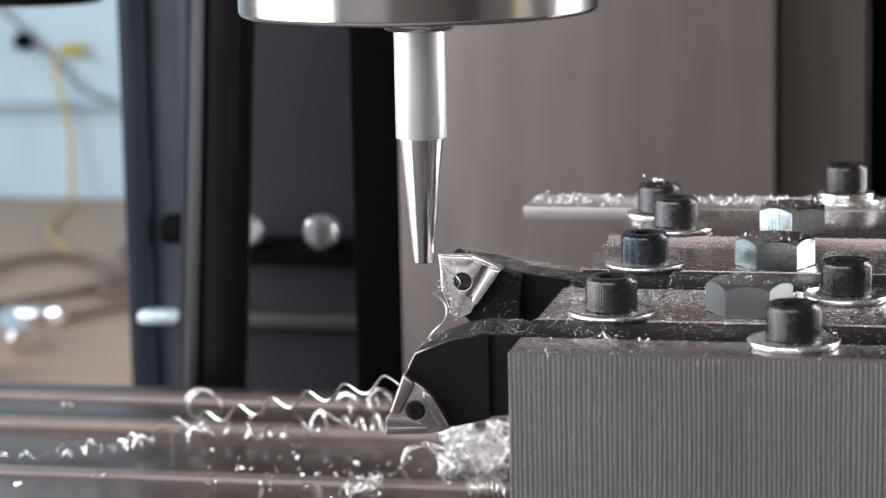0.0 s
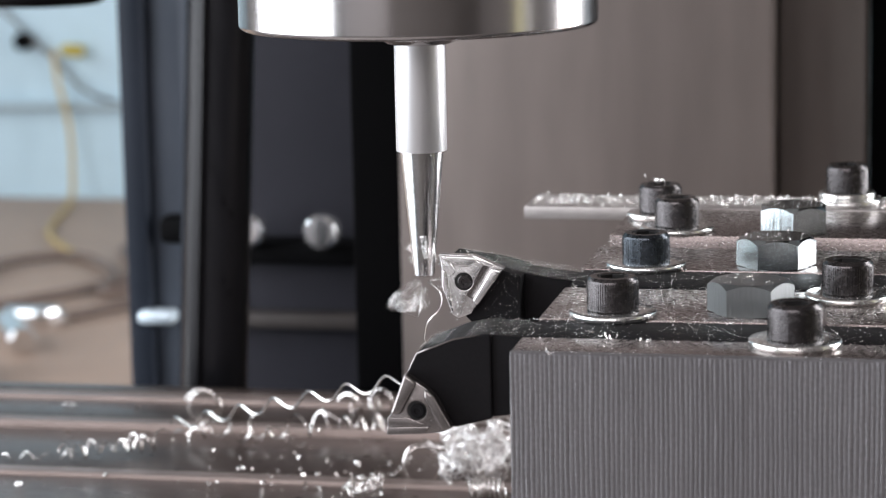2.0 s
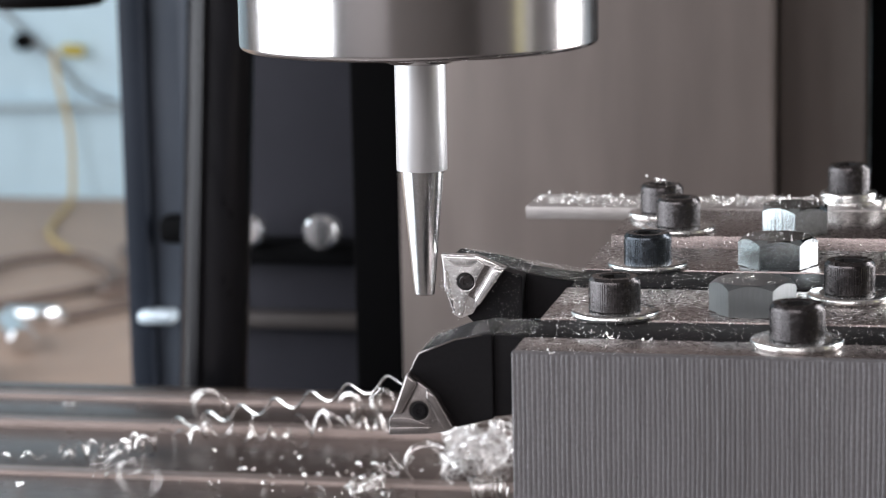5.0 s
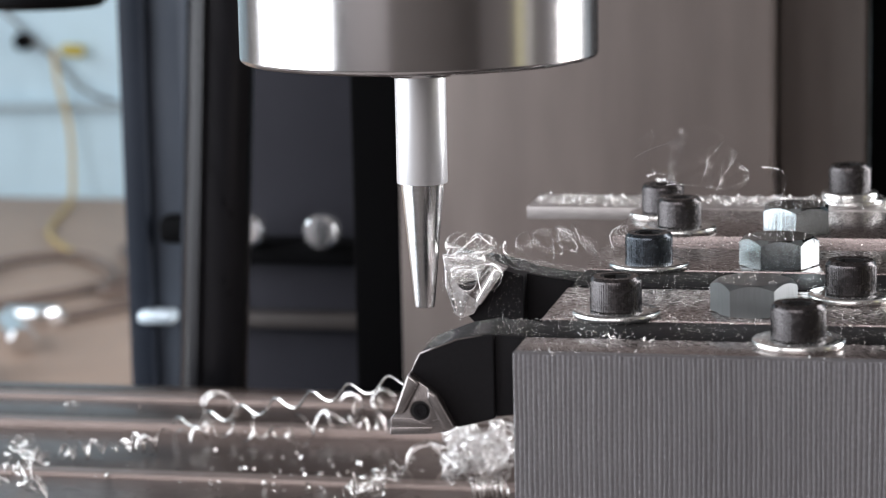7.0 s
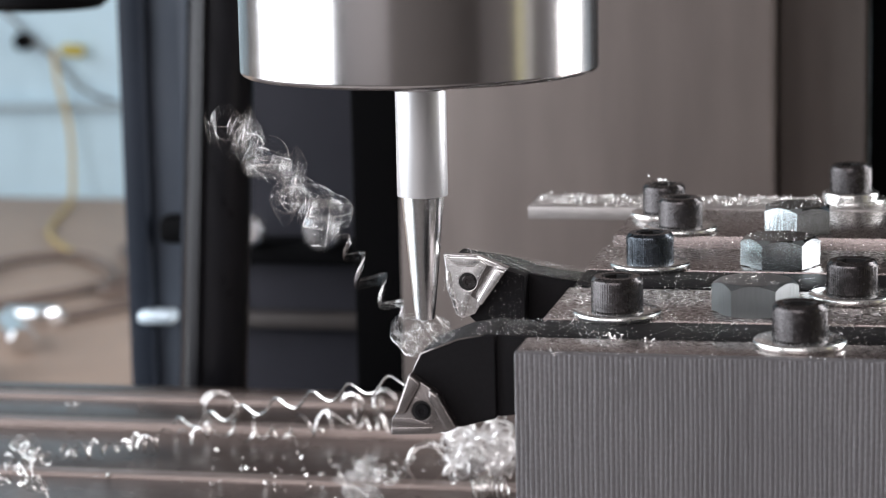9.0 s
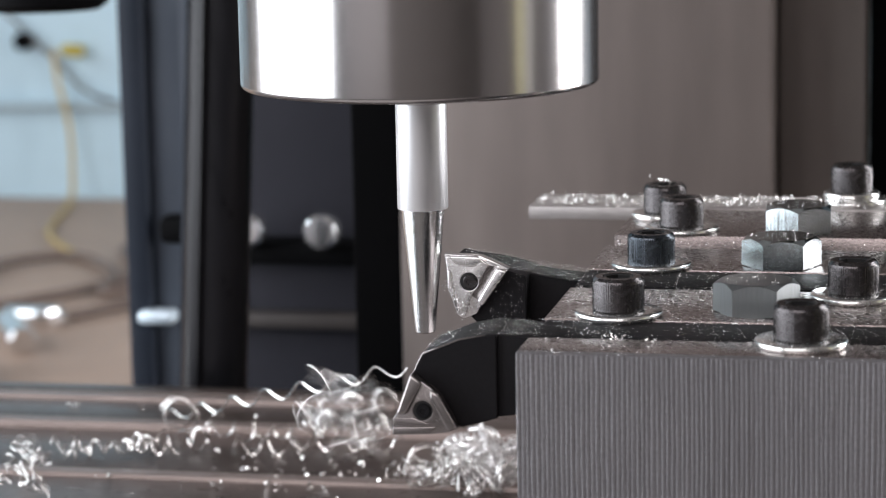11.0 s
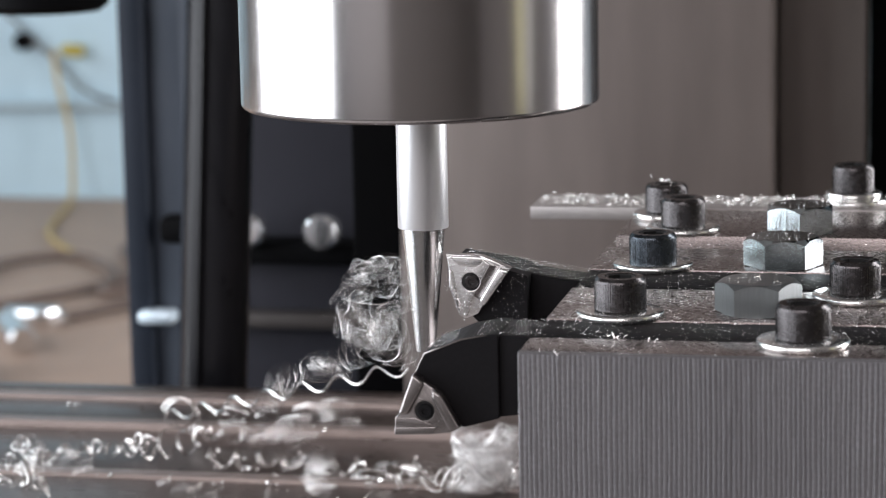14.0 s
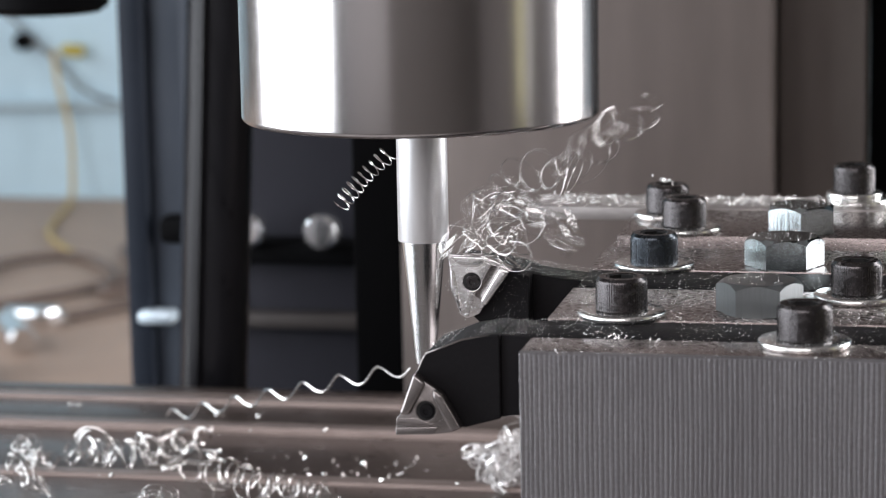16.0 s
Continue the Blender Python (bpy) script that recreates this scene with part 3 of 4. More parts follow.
# a long wavy curl that leans from the table up to the front tool and is lifted a little later on
def leaning(p0, p1):
    p0, p1 = Vector(p0), Vector(p1)
    return Matrix.Translation((p0 + p1) / 2000) @ (p1 - p0).to_track_quat("X", "Z").to_matrix().to_4x4()


LEANS = [leaning((-258.8, 281.5, 3.0), (-132.4, 150.0, 54.6)), leaning((-266.6, 291.6, 3.0), (-132.3, 150.0, 58.3))]
long_curl = swarf("long_swarf_curl", coil(2.3, 7.0, 192, 13, 0.9, 0.8, 0.0, 0.008, 24, 0.15), 0, 0, 0, 0, 0, "long wavy swarf leaning from the table to the tool", "")
long_curl.matrix_basis = LEANS[0]


def grit(name, count, seed, place, s0, s1, label, rest=None, mat=None):
    """Loose flakes as one object of stuff."""
    rng = random.Random(seed)
    verts, faces = [], []
    for _ in range(count):
        p = place(rng)
        if p is None:
            continue
        s = s0 + (s1 - s0) * rng.random() ** 4
        u = Vector((rng.uniform(-1, 1), rng.uniform(-1, 1), rng.uniform(-1, 1))).normalized()
        v = u.orthogonal().normalized()
        w = u.cross(v)
        k = len(verts)
        f = rng.uniform(0.4, 1.1)
        c = Vector(p) + Vector((0, 0, 0.35 * s))
        for q in (u * s * f, v * s * 0.6, -u * s * 0.7, -v * s * 0.5, w * s * 0.4, -w * s * 0.4):
            verts.append((c + q * 0.6) / 1000)
        faces += [(k + a, k + b, k + e) for a, b, e in ((0, 1, 4), (1, 2, 4), (2, 3, 4), (3, 0, 4), (1, 0, 5), (2, 1, 5), (3, 2, 5), (0, 3, 5))]
    me = bpy.data.meshes.new(name)
    me.from_pydata(verts, [], faces)
    me.materials.append(mat or CRUMB)
    return rides(tagged(new(name, me), label, "swarf", "", "stuff"))


def on_block(rng):
    x, y = rng.uniform(-70, 28), rng.choice([rng.uniform(-16, 150), rng.uniform(0, 110), rng.uniform(25, 75)])
    if noise.noise(Vector((x * 0.06, y * 0.06, 3.0))) < rng.uniform(-0.55, 0.3):
        return None
    return (x, y, 100.0)


def on_strap(rng):
    x = rng.uniform(-107, 20)
    return (x, 216 + 23 * rng.random() ** 0.8, 100.1 + rng.random() ** 4 * 1.1)


def on_rear_head(rng):
    x = -105 + 36 * rng.random()
    z = 106.2 - max(0, x + 102) * 0.165
    return (x, rng.uniform(76, 96), z)


def on_front_head(rng):
    x = -99 + 30 * rng.random()
    z = 100.2 if x > -84 else 100.2 - (-84 - x) * 0.3
    return (x, rng.uniform(4, 25), z)


def on_face(rng):
    return (rng.uniform(-95, -85), 75.2, rng.uniform(84, 103))


def on_bolt(rng):
    cx, cy = rng.choice(((-16.2, 42.0), (-14.9, 111.6), (-14.2, 172.0)))
    a, r = rng.uniform(0, 6.28), 9.2 * rng.random() ** 0.5
    return (cx + r * math.cos(a), cy + r * math.sin(a), 108.75)


def on_washer(rng):
    cx, cy = rng.choice(((-1.4, 0), (-51.8, 31.7), (8.4, 61.7), (-52.3, 104.5)))
    a, r = rng.uniform(0, 6.28), rng.uniform(7.2, 11.2)
    return (cx + r * math.cos(a), cy + r * math.sin(a), 101.85)


def on_table(rng):
    x, y = rng.uniform(-300, -110), rng.uniform(190, 340)
    if noise.noise(Vector((x * 0.04, y * 0.04, 9.0))) < rng.uniform(-0.1, 0.5):
        return None
    return (x, y, 0.1)


def on_nearby_table(rng):
    return (rng.gauss(-178, 22), rng.gauss(228, 16), 0.1)


def on_spots(rng):
    x, y = rng.choice(((-312.9, 318.0), (-215.4, 228.7), (-287.0, 197.3)))
    return (x + rng.gauss(0, 1.3), y + rng.gauss(0, 1.0), 0.4)


grit("swarf_crumbs", 26, 31, on_spots, 1.2, 3.2, "little heaps of bright swarf crumbs on the table")
grit("swarf_dust", 38000, 21, on_block, 0.06, 0.46, "fine bright swarf dust over the tool block")
grit("swarf_dust", 4200, 22, on_strap, 0.12, 1.5, "heap of bright swarf crumbs on the strap")
grit("swarf_dust", 4200, 23, on_rear_head, 0.06, 0.38, "fine swarf dust on the tool holder")
grit("swarf_dust", 2400, 24, on_front_head, 0.06, 0.4, "fine swarf dust on the tool holder")
grit("swarf_dust", 350, 25, on_face, 0.1, 0.45, "specks of swarf on the tool holder")
def on_insert(rng):
    u = rng.random()
    return (-71 - 36 + 5.5 * u + rng.gauss(0, 0.8), 71.2, 74.4 + 27 - 10.5 * u + rng.gauss(0, 1.0))


grit("swarf_dust", 110, 30, on_insert, 0.15, 0.9, "specks of swarf stuck to the cutting insert")
grit("swarf_dust", 500, 28, on_bolt, 0.08, 0.8, "fine swarf dust on the bolt heads")
grit("swarf_dust", 160, 29, on_washer, 0.07, 0.5, "specks of swarf on the washers")
grit("swarf_crumbs", 260, 26, on_table, 0.8, 3.6, "scattered bright swarf crumbs on the table")
grit("swarf_crumbs", 90, 27, on_nearby_table, 0.8, 4.0, "scattered bright swarf crumbs on the table")

# little curls lying on the block
for k, (x, y, turn) in enumerate(((-50.8, 3.9, 0), (-53.5, 7.8, 67), (-47.1, 1.5, 134), (-37.2, 32.6, 21), (-59.9, -17.8, 88), (-38.9, -0.4, 155), (-19.8, 23.2, 42), (-43.6, 59.8, 109))):
    on_shank = 3.6 < y < 26
    rides(swarf("swarf_curl", coil(0.62, 1.8, 3.6, 70 + k, 0.24, 0.14, 0.8, 0.2, 14), x, y, 100.4 if on_shank else 100.85, turn, 0, "tiny curl of swarf lying on the tool block", "tiny curls on the tool block"))
for k, (x, y, z) in enumerate(((-62.0, 197.0, 112.4), (-58.0, 190.5, 112.2), (-12.0, 229.0, 101.0), (-24.0, 226.0, 101.2), (-5.0, 177.0, 109.6))):
    rides(swarf("swarf_curl", coil(0.8, 2.2, 5.5, 90 + k, 0.3, 0.16, 1.0, 0.2, 14), x, y, z, 40 * k, 0, "small bright curl of swarf caught on the bolts", "tiny curls on the tool block"))

# curls that lie on the table until they are swept off: when they start, when they stop, and where
SWEPT = [
    (curl_a, 13.9, 14.4, (-252, 232, 4.0)),
    (curl_b, 13.9, 14.5, (-340, 168, 5.0)),
    (curl_c, 13.8, 14.5, (-345, 196, 3.8)),
    (curl_d, 13.8, 14.4, (-244, 246, 5.4)),
    (rope, 9.4, 10.2, (-150, 140, 2.4)),
    (curl_e, 13.7, 14.2, (-150, 130, 5.5)),
    (curl_f, 8.55, 8.95, (-210, 130, 6.4)),
    (curl_g, 9.4, 10.3, (-125, 120, 5.9)),
]

# swarf that flies, spins and settles: seconds, place in millimetres, turn, and 1 while it tumbles, 2 while it spins about its length
FLY = "bright curled swarf whirled off the workpiece"
G = "flying swarf"
MOVERS = []


def flies(name, bm, label, rows, mat=None):
    MOVERS.append((swarf(name, bm, 0, 0, 0, 0, 0, label, G, mat), rows))


def at(t, x, y, z, rx=0, ry=0, rz=0, air=0):
    return (t, (x, y, z), (rx, ry, rz), air)


# thin strand that writhes between the two tools and drops
flies("swarf_strand", coil(2.4, 3.2, 38, 31, 0.36, 0.2, 5.0, 0.2, 18), FLY, [
      at(0, -106.1, 66.0, 87.0, ry=-82), at(0.5, -113.2, 66.0, 85.2, ry=-58), at(0.8, -111.4, 66.0, 90.2, ry=-70), at(1.0, -108.5, 66.0, 95.1, ry=-62),
      at(1.5, -107.5, 66.0, 96.0, ry=-80), at(2.2, -107.1, 66.0, 87.0, ry=-84), at(3.0, -109.2, 66.0, 80.4, ry=-70), at(3.5, -107.0, 66.0, 91.9, ry=-82),
      at(4.2, -106.0, 66.0, 91.9, ry=-84), at(5.0, -150, 150, 10, ry=-20), at(5.4, -152, 120, 4), at(16, -152, 120, 4)])
flies("swarf_loop", nest(8.5, 5.6, 4, 32, 0.45, 0.2, 0.8, 22), FLY, [
      at(0, -150, 60, 6), at(0.7, -150, 60, 6), at(0.95, -93.8, 62, 116.4, air=1), at(1.2, -101.2, 62, 107.4, air=1),
      at(1.5, -106.4, 62, 109.3, air=1), at(1.8, -109.6, 62, 95.9, air=1), at(2.0, -111.6, 62, 95.1, air=1), at(2.3, -102.9, 62, 107.4, air=1),
      at(2.5, -103.8, 62, 101.2, air=1), at(2.75, -119.8, 62, 79.3, air=1), at(2.95, -161.9, 232, 6.5, air=1), at(3.3, -159.9, 228.5, 6),
      at(3.8, -162.6, 240.3, 6, rz=40), at(6, -157.2, 220.2, 6, rz=40), at(9.2, -156.8, 220.2, 6, rz=40), at(10.0, -128.7, 205.5, 6, rz=120),
      at(13.6, -128.3, 205.6, 6, rz=120), at(14.2, -150, 110, 6, rz=60), at(16, -149, 110, 6, rz=60)])
flies("swarf_loop", nest(7.0, 5.0, 4, 52, 0.45, 0.2, 1.0, 22), FLY, [
      at(0, -142, 40, 6), at(1.3, -142, 40, 6), at(1.55, -111.8, 70, 112.3, air=1), at(1.8, -113.6, 70, 105.7, air=1),
      at(2.0, -113, 70, 109.3, air=1), at(2.3, -119.4, 70, 105.6, air=1), at(2.5, -120.9, 70, 110.5, air=1), at(2.75, -119.9, 70, 84.2, air=1),
      at(2.95, -176.5, 220.5, 6.5, air=1), at(3.3, -176.6, 220.8, 6), at(3.8, -207.3, 234.5, 6, rz=80), at(4.3, -207.3, 234.5, 6, rz=80),
      at(5.2, -240, 120, 6, rz=80), at(16, -239, 120, 6, rz=80)])
flies("swarf_streamer", trail(40, 3.6, 6.4, 11, 53, 0.3, 0.18, 0.8, 20), FLY, [
      at(0, -262, 60, 6), at(2.1, -262, 60, 6), at(2.35, -130.5, 73, 90, ry=-55, air=2), at(2.5, -133, 73, 90.3, ry=-66, air=2),
      at(2.75, -129.1, 73, 76.7, ry=-30, air=2), at(2.95, -187, 229.2, 7, air=2), at(3.4, -188.6, 223.3, 7, rz=10), at(3.85, -235.5, 254, 7, rz=-38),
      at(4.3, -235.5, 254, 7, rz=-38), at(5.4, -278.2, 167, 7, rz=-50), at(6.0, -310, 140, 7, rz=-40), at(16, -309, 140, 7, rz=-40)])
flies("swarf_nest", nest(8.6, 5.0, 8, 33, 0.42, 0.25, 1.0, 28), "loose nest of bright loops on the table", [
      at(0, -320, 60, 8), at(4.4, -320, 60, 8), at(5.6, -278, 177.4, 9, rz=60), at(16, -276.7, 177.6, 9, rz=60)])
flies("swarf_nest", nest(7.5, 4.6, 6, 46, 0.42, 0.25, 0.9, 28), "loose nest of bright loops on the table", [
      at(0, -350, 70, 7), at(4.6, -350, 70, 7), at(5.9, -290.2, 215.9, 8, rz=20), at(16, -289, 216.1, 8, rz=20)])
flies("swarf_streamer", trail(52, 8.8, 6.4, 16, 34, 0.32, 0.18, 0.55, 22), FLY, [
      at(0, -215, 60, 6), at(3.15, -215, 60, 6), at(3.4, -153.8, 73, 99.5, ry=50, air=2), at(3.5, -159.1, 73, 104.4, ry=60, air=2),
      at(3.6, -164.1, 73, 96, ry=70, air=2), at(3.9, -330, 120, 8, ry=20), at(16, -329, 120, 8)])
flies("swarf_streamer", trail(44, 3.4, 5.4, 8, 54, 0.3, 0.16, 0.8, 20), FLY, [
      at(0, -60, -60, 6), at(5.4, -60, -60, 6), at(6.0, -76.2, 66, 105.5, ry=4, air=2), at(6.5, -72.2, 66, 102.4, ry=4, air=2),
      at(7.0, -75.3, 66, 112.8, ry=-8, air=2), at(7.5, -80.1, 66, 111.9, ry=20, air=2), at(8.0, -77.1, 66, 102.3, ry=4, air=2), at(8.2, -69.8, 50, 91.2, ry=60, air=2),
      at(8.32, -109.3, 66.0, 75.4, ry=60, air=2), at(8.45, -149.2, 132.7, 8.0, air=2), at(8.9, -220, 120, 8), at(16, -219, 120, 8)])
flies("swarf_streamer", trail(46, 8.0, 10.0, 5, 44, 0.26, 0.14, 0.8, 22), "long loose streamer of swarf above the bolts", [
      at(0, -175, 95, 8), at(5.0, -175, 95, 8), at(5.6, -120, 40, 150, air=2), at(6.5, -35.1, 60, 101, ry=14, air=2),
      at(6.8, -51.9, 90, 155.4, ry=-20, air=2), at(7.0, -34.6, 100, 129, ry=22, air=2), at(7.5, -47.7, 100, 131.4, ry=-6, air=2), at(8.0, -11.8, 120, 117.1, ry=-50, air=2),
      at(8.4, 30, 300, 120, air=2), at(8.8, 60, 335, 9), at(16, 61, 335, 9)])
flies("swarf_nest", nest(8.0, 4.4, 16, 35, 0.5, 0.2, 0.85), FLY, [
      at(0, -130, 20, 8), at(5.6, -130, 20, 8), at(6.3, -99.4, 62, 104.2, air=1), at(6.5, -98.4, 62, 104.2, air=1),
      at(6.8, -95.4, 62, 118.8, air=1), at(7.0, -95.1, 62, 108.8, air=1), at(7.5, -100.9, 62, 109.3, air=1), at(8.0, -96.1, 62, 103, air=1),
      at(8.2, -101.2, 62, 107.4, air=1), at(8.5, -109.7, 60.0, 87.9, air=1), at(8.8, -122.1, 72, 82.1, air=1), at(9.0, -113, 75, 84.7, air=1),
      at(9.3, -121.8, 78, 79.1, air=1), at(10.2, -136, 215, 7), at(13.6, -136, 217, 7, rz=40), at(14.1, -189.8, 193.7, 7, rz=160),
      at(14.6, -222, 150, 7, rz=220), at(16, -221, 150, 7, rz=220)])
flies("swarf_streamer", trail(44, 4.6, 6.8, 28, 55, 0.34, 0.18, 0.8, 16), FLY, [
      at(0, -190, 40, 6), at(8.53, -190, 40, 6), at(8.7, -124.1, 73, 76.8, ry=-30, air=2), at(8.8, -130.9, 73, 74.1, ry=-28, air=2),
      at(9.0, -154.4, 74, 132.7, ry=46, air=2), at(9.2, -147.7, 74, 86.1, air=2), at(9.9, -132.2, 212.7, 7, rz=5), at(13.6, -131.8, 212.7, 7, rz=5),
      at(14.2, -126.1, 202.1, 7, rz=30), at(14.8, -140, 120, 7, rz=40), at(16, -139, 120, 7, rz=40)])
flies("swarf_strand", coil(2.6, 4.5, 34, 56, 0.6, 0.25, 3.0, 0.14, 18), FLY, [
      at(0, -205, 40, 6), at(8.5, -205, 40, 6), at(8.8, -117.3, 73, 83.6, ry=40, air=2), at(9.0, -125.7, 74, 101.8, ry=52, air=2),
      at(9.2, -117.3, 74, 90.1, ry=30, air=2), at(9.9, -194, 277, 5, rz=-30), at(13.6, -193.6, 277.1, 5, rz=-30), at(14.3, -240, 130, 5, rz=-40),
      at(16, -239, 130, 5, rz=-40)])
flies("swarf_nest", nest(13.0, 5.2, 72, 36, 1.0, 0.25, 0.85, 17), "dense bright nest of swarf under the tool", [
      at(0, -130, 234.4, 9), at(8.8, -128.8, 234.6, 9), at(9.0, -129.1, 236.1, 9, rz=14), at(10.4, -124.7, 223.9, 9, rz=60),
      at(13.3, -123.9, 224, 9, rz=60), at(13.8, -121.7, 216.5, 9, rz=110), at(14.2, -120.7, 213.5, 9, rz=150, air=1), at(14.6, -119, 222.3, 9, air=1),
      at(15.2, -114.1, 217.5, 9, air=1), at(16, -114.9, 222, 9, air=1)], HEAP)
flies("swarf_tangle", nest(14.0, 5.6, 24, 37, 0.38, 0.18, 0.85, 20), FLY, [
      at(0, -165, 20, 10), at(10.4, -165, 20, 10), at(11.2, -122.3, 73, 83.5, air=1), at(11.5, -118, 73, 87.8, air=1),
      at(11.8, -120.4, 73, 93.5, air=1), at(12.0, -121.9, 73, 100.1, air=1), at(12.5, -128, 73, 90, air=1), at(13.0, -122.2, 73, 85.2, air=1),
      at(13.5, -130.6, 73, 85.8, air=1), at(13.8, -128.5, 73, 100, air=1), at(14.0, -126.2, 73, 94.2, air=1), at(14.5, -122.2, 73, 86, air=1),
      at(14.8, -107.3, 60, 106, air=1), at(15.0, -83.8, 60, 118.5, air=1), at(15.2, -102.6, 60, 99.7, air=1), at(15.5, -94, 58, 106.7, air=1),
      at(15.8, -81.4, 60, 120.9, air=1), at(16.0, -86.9, 64, 118.5, air=1)])
flies("swarf_tangle", trail(34, 6.0, 5.0, 10, 38, 0.3, 0.16, 0.9, 20), FLY, [
      at(0, -200, 20, 8), at(11.5, -200, 20, 8), at(11.8, -136.6, 73, 111.4, ry=-10, air=2), at(12.0, -130.3, 73, 127.9, ry=40, air=2),
      at(12.3, -136.7, 73, 108.1, ry=30, air=2), at(12.5, -121.8, 73, 103.4, ry=-75, air=2), at(13.0, -148.6, 73, 76.2, ry=5, air=2), at(13.5, -122.3, 73, 80.2, ry=30, air=2),
      at(14.0, -122.3, 73, 83.5, ry=40, air=2), at(14.5, -109.2, 73, 108.6, ry=-60, air=2), at(15.0, -72.8, 72, 133.5, ry=-20, air=2), at(15.5, -84, 62, 129.3, ry=-50, air=2),
      at(15.8, -75.9, 66, 128, ry=-20, air=2), at(16.0, -72, 72, 133.5, ry=-24, air=2)])
flies("swarf_tangle", nest(10.5, 5.0, 10, 45, 0.5, 0.2, 0.7, 20), FLY, [
      at(0, -232, 80, 8), at(14.55, -232, 80, 8), at(14.8, -103.2, 55, 100.6, air=1), at(15.0, -62.7, 62, 119.2, air=1),
      at(15.2, -91.2, 60, 107.9, air=1), at(15.5, -100.3, 56, 94.1, air=1), at(15.8, -91.2, 62, 126.8, air=1), at(16.0, -72.9, 62, 120.7, air=1)])
flies("swarf_tangle", nest(9.5, 5.4, 7, 57, 0.5, 0.2, 0.8, 20), FLY, [
      at(0, -300, 80, 8), at(14.55, -300, 80, 8), at(14.8, -110.9, 62, 112.1, air=1), at(15.0, -91.4, 62, 114, air=1),
      at(15.2, -122.3, 66, 85, air=1), at(15.5, -75, 60, 117.8, air=1), at(15.8, -77.1, 64, 134.6, air=1), at(16.0, -94.6, 62, 118.8, air=1)])
flies("swarf_streamer", trail(60, 3.6, 5.6, 24, 39, 0.3, 0.17, 0.9, 16), FLY, [
      at(0, -240, 30, 6), at(12.05, -240, 30, 6), at(12.3, -144.3, 73, 76.3, ry=-20, air=2), at(12.5, -141.7, 73, 78.9, ry=-24, air=2),
      at(12.8, -144.6, 73, 67.9, ry=-20, air=2), at(13.0, -191.9, 73, 68.3, ry=86, air=2), at(13.2, -168.2, 73, 75.7, ry=20, air=2), at(13.5, -170.4, 73, 101.5, ry=25, air=2),
      at(13.8, -150.3, 73, 102.9, ry=8, air=2), at(14.0, -144.4, 73, 72.9, ry=-30, air=2), at(14.2, -154.1, 73, 89.5, ry=4, air=2), at(14.5, -150.9, 73, 83.7, ry=4, air=2),
      at(14.8, -134, 73, 83.3, ry=-10, air=2), at(14.95, -179.5, 135.5, 6.0, air=2), at(15.5, -200, 130, 6), at(16, -199, 130, 6)])
flies("swarf_spring", coil(2.5, 9.5, 22, 40, 0.5, 0.3, 0.5, 0.04), "tight spring of bright swarf in the air", [
      at(0, -265, 30, 6), at(15.52, -265, 30, 6), at(15.7, -160, 50, 90, ry=-20, air=2), at(15.85, -131, 70, 127, ry=-46),
      at(16.0, -128.5, 73, 130, ry=-47)])
flies("swarf_coil", trail(34, 3.6, 4.4, 11, 41, 0.34, 0.18, 0.8, 18), FLY, [
      at(0, -285, 30, 6), at(14.55, -285, 30, 6), at(14.75, -150, 40, 120, air=2), at(15.0, -54.5, 74, 161.9, ry=-80, air=2),
      at(15.5, -92, 60, 124, ry=-60, air=2), at(16.0, -60.4, 72, 143.2, ry=-30, air=2)])
flies("swarf_coil", coil(3.0, 6.5, 66, 42, 0.7, 0.28, 2.5, 0.12, 18, 0.8), "springy curl of swarf thrown on the table", [
      at(0, -310, 30, 6), at(9.6, -310, 30, 6), at(10.6, -193.1, 252.3, 4.5, rz=3), at(13.7, -192.6, 252.3, 4.5, rz=3),
      at(14.3, -207.5, 198.8, 5, rz=-30), at(14.7, -208.5, 198.7, 5, rz=-30), at(16, -207.9, 198.8, 5, rz=-30)])
flies("swarf_coil", coil(2.6, 8.5, 64, 58, 0.7, 0.28, 2.0, 0.16, 18, 0.8), "long springy curl of swarf thrown on the table", [
      at(0, -325, 50, 6), at(9.7, -325, 50, 6), at(10.7, -261.7, 243.4, 4.5, rz=-2), at(13.8, -261.1, 243.5, 4.5, rz=-2),
      at(14.3, -266.9, 220.9, 5, rz=8), at(16, -265.8, 221, 5, rz=8)])
flies("swarf_nest", nest(13.0, 5.8, 9, 43, 0.6, 0.25, 0.5, 22), "loose loops of swarf heaped on the table", [
      at(0, -335, 40, 6), at(9.7, -335, 40, 6), at(10.8, -141.1, 217.3, 6.5), at(13.6, -140.7, 217.3, 6.5),
      at(14.2, -180.5, 204.4, 6.5, rz=70), at(14.6, -233.9, 224.2, 6.5, rz=120), at(16, -232.8, 224.3, 6.5, rz=120)])
flies("swarf_coil", coil(5.4, 4, 40, 47, 0.6, 0.28, 2, 0.1, 24), "wide springy curl of swarf thrown on the table", [
      at(0, -360, 90, 6), at(13.6, -360, 90, 6), at(14.0, -300, 150, 20, air=2), at(14.45, -258.5, 234.2, 6.5, rz=24),
      at(16, -257.5, 234.4, 6.5, rz=24)])
flies("swarf_coil", coil(5.0, 4.5, 32, 48, 0.6, 0.28, 2, 0.08, 24), "wide springy curl of swarf thrown on the table", [
      at(0, -370, 110, 6), at(13.6, -370, 110, 6), at(14.05, -250, 180, 16, air=2), at(14.5, -204.8, 189.8, 6.5, rz=-40),
      at(16, -204, 189.9, 6.5, rz=-40)])
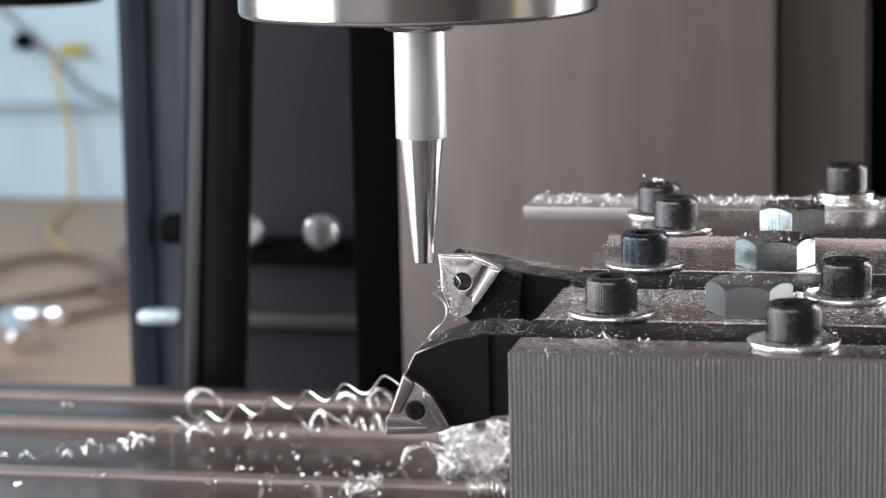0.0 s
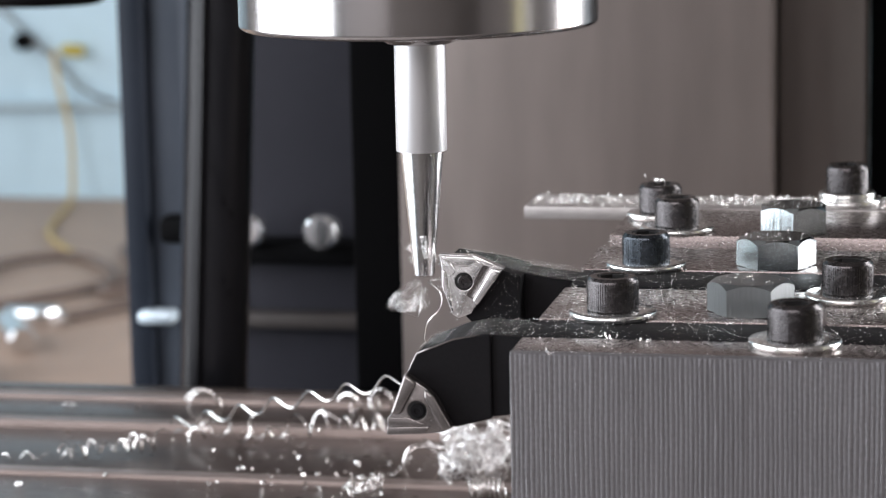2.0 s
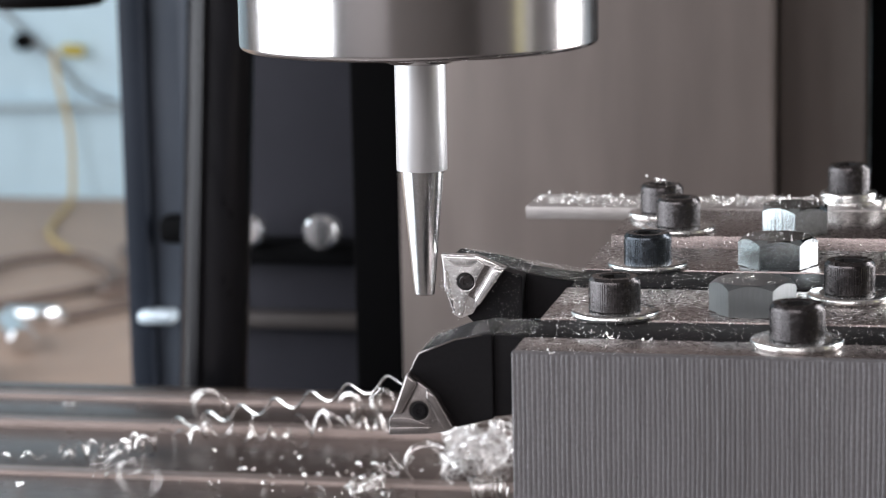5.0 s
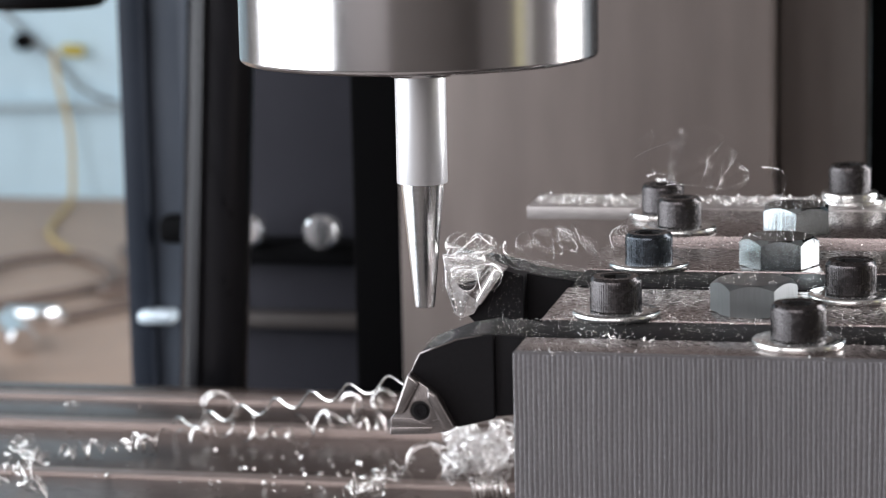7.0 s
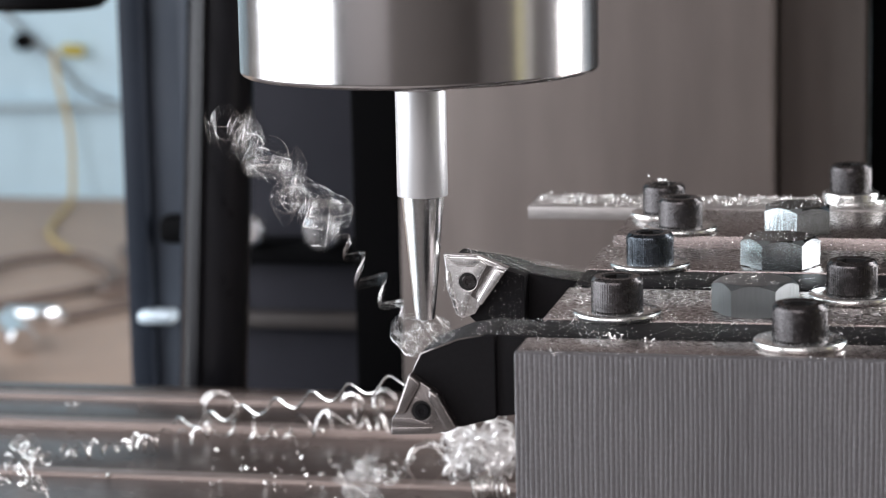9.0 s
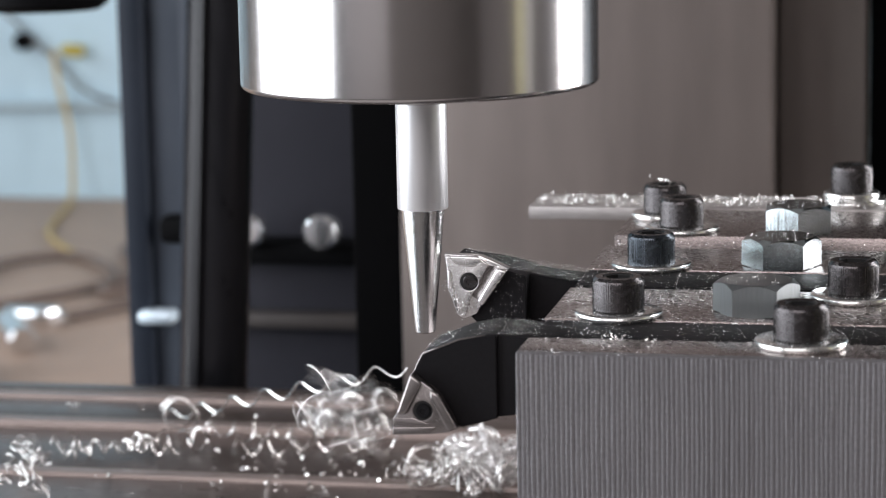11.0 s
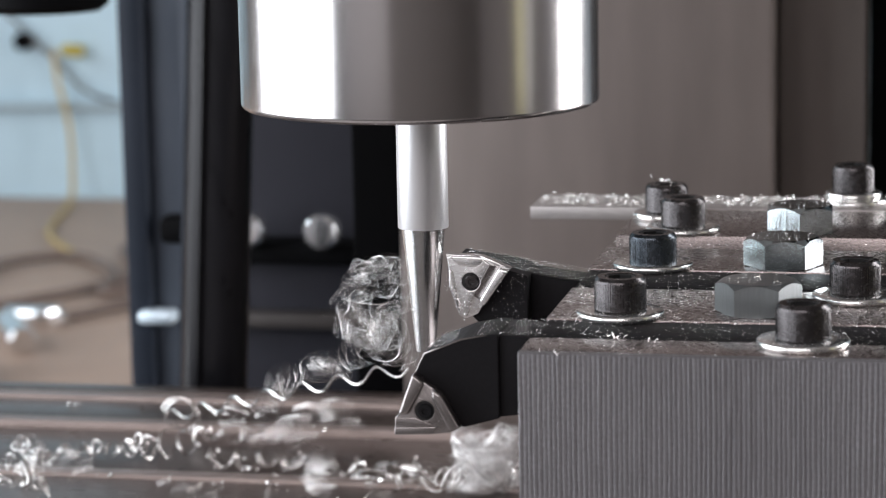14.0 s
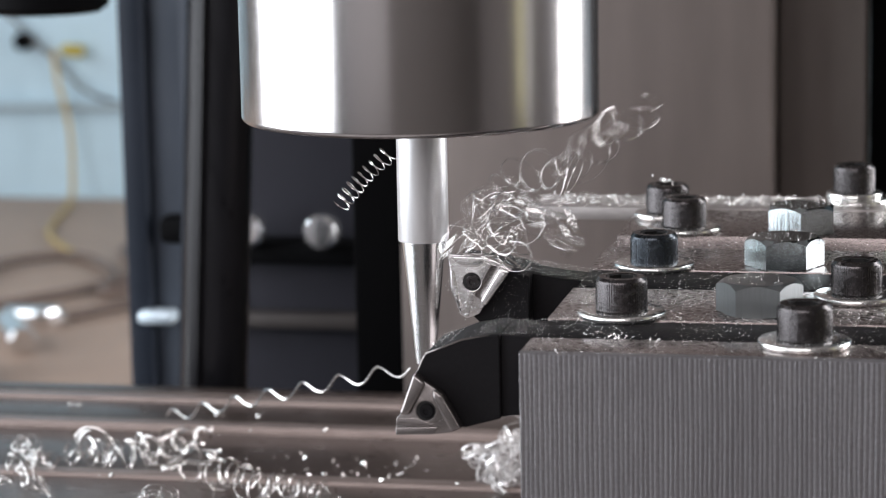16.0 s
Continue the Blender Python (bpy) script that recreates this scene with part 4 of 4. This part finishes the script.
flies("swarf_coil", coil(3.6, 8, 28, 59, 0.6, 0.28, 1.0, 0.06, 22), "tight springy curl of swarf thrown on the table", [
      at(0, -190, 10, 6), at(13.7, -190, 10, 6), at(14.1, -200, 150, 16, air=2), at(14.55, -184.4, 188.4, 5, rz=-14),
      at(16, -183.6, 188.5, 5, rz=-14)])
flies("swarf_coil", coil(5.6, 14, 34, 60, 0.5, 0.2, 2.0, 0.06, 22), "coarse spring of swarf beside the tool block", [
      at(0, -230, 10, 7), at(14.2, -230, 10, 7), at(14.6, -123.4, 198.7, 8, rz=30), at(15.1, -125, 197, 8, rz=34),
      at(15.4, -140, 120, 8, rz=60), at(16, -139, 120, 8, rz=60)])
flies("swarf_brush", nest(7.2, 3.0, 34, 61, 0.42, 0.18, 1.0, 13), "spiky bright ball of swarf at the tip of the pin", [
      at(0, -160, 60, 7), at(8.2, -160, 60, 7), at(8.4, -109.4, 62.0, 89.4, rz=20), at(8.5, -110.1, 62.0, 87.1, rz=50), at(8.6, -111.2, 62.0, 85.1, rz=80),
      at(8.8, -119.1, 66.0, 78.5, air=1), at(9.0, -150, 150, 20, air=1), at(9.25, -150, 120, 7), at(16, -150, 120, 7)])

# ---- motions ----


def settle(ob, rows):
    """Rows of a piece of swarf: it glides from place to place; in the air it tumbles (1) or spins about its own length (2)."""
    keys, q = [], 0.0
    for (t0, p0, r0, a0), (t1, p1, r1, a1) in zip(rows, rows[1:]):
        lively = a0 or a1
        n = max(1, round((t1 - t0) * 30)) if lively else max(1, math.ceil(max(abs(b - a) for a, b in zip(r0, r1)) / 80))
        for k in range(n):
            u = k / n
            p = [a + (b - a) * u for a, b in zip(p0, p1)]
            r = [a + (b - a) * u for a, b in zip(r0, r1)]
            m = pose(p[0] / 1000, p[1] / 1000, p[2] / 1000, *r)
            if lively:
                q += 62.0 if max(a0, a1) == 1 else 84.0
            spin = pose(0, 0, 0, 0, 0, q) @ pose(0, 0, 0, q * 0.17, 0, 0) if max(a0, a1) == 1 else pose(0, 0, 0, q, 0, 0)
            keys.append((t0 + (t1 - t0) * u, m @ spin))
    t, p, r, a = rows[-1]
    spin = keys[-1][1].to_quaternion()
    last = pose(p[0] / 1000, p[1] / 1000, p[2] / 1000)
    keys.append((t, last @ spin.to_matrix().to_4x4()))
    walk(ob, keys)


def motions():
    step = Matrix.Translation((0.0027, 0, 0))
    for ob in RIDERS:
        m = ob.matrix_basis.copy()
        walk(ob, [(0.0, m), (16.0, step @ m)])
    for ob in (spindle, pin):
        m = ob.matrix_basis.copy()
        rows = []
        for k in range(0, 481):
            t = k / 30
            rows.append((t, Matrix.Translation((0, 0, -0.00184 * t)) @ m @ pose(0, 0, 0, 0, 0, 77.0 * k)))
        walk(ob, rows)
    m = wheel.matrix_basis.copy()
    walk(wheel, [(0.0, m), (16.0, Matrix.Translation((0, 0, -0.0045)) @ m)])
    low, high = LEANS
    walk(long_curl, [(0.0, low), (9.4, Matrix.Translation((0.0015, 0, 0)) @ low), (11.0, high), (16.0, Matrix.Translation((0.0009, 0, 0)) @ high)])
    m = ring.matrix_basis.copy()
    walk(ring, [(t, Matrix.Translation((x / 1000, y / 1000, 0)) @ m) for t, x, y in ((0, 0, 0), (4.4, 1, 0), (6.2, 7, -3), (9.4, 7.5, -3), (11.0, -5, -15), (14.3, -4.5, -15), (14.7, -22, -64), (16, -22, -64))])
    for ob, t0, t1, q in SWEPT:
        m = ob.matrix_basis.copy()
        lag = Matrix.Translation((0.00017 * t0, 0, 0))
        end = Matrix.Translation(Vector(q) / 1000) @ m.to_quaternion().to_matrix().to_4x4() @ pose(0, 0, 0, 0, 0, 35)
        walk(ob, [(0.0, m), (t0, lag @ m), (t1, end), (16.0, Matrix.Translation((0.00017 * (16 - t1), 0, 0)) @ end)])
    for ob, rows in MOVERS:
        settle(ob, rows)


motions()
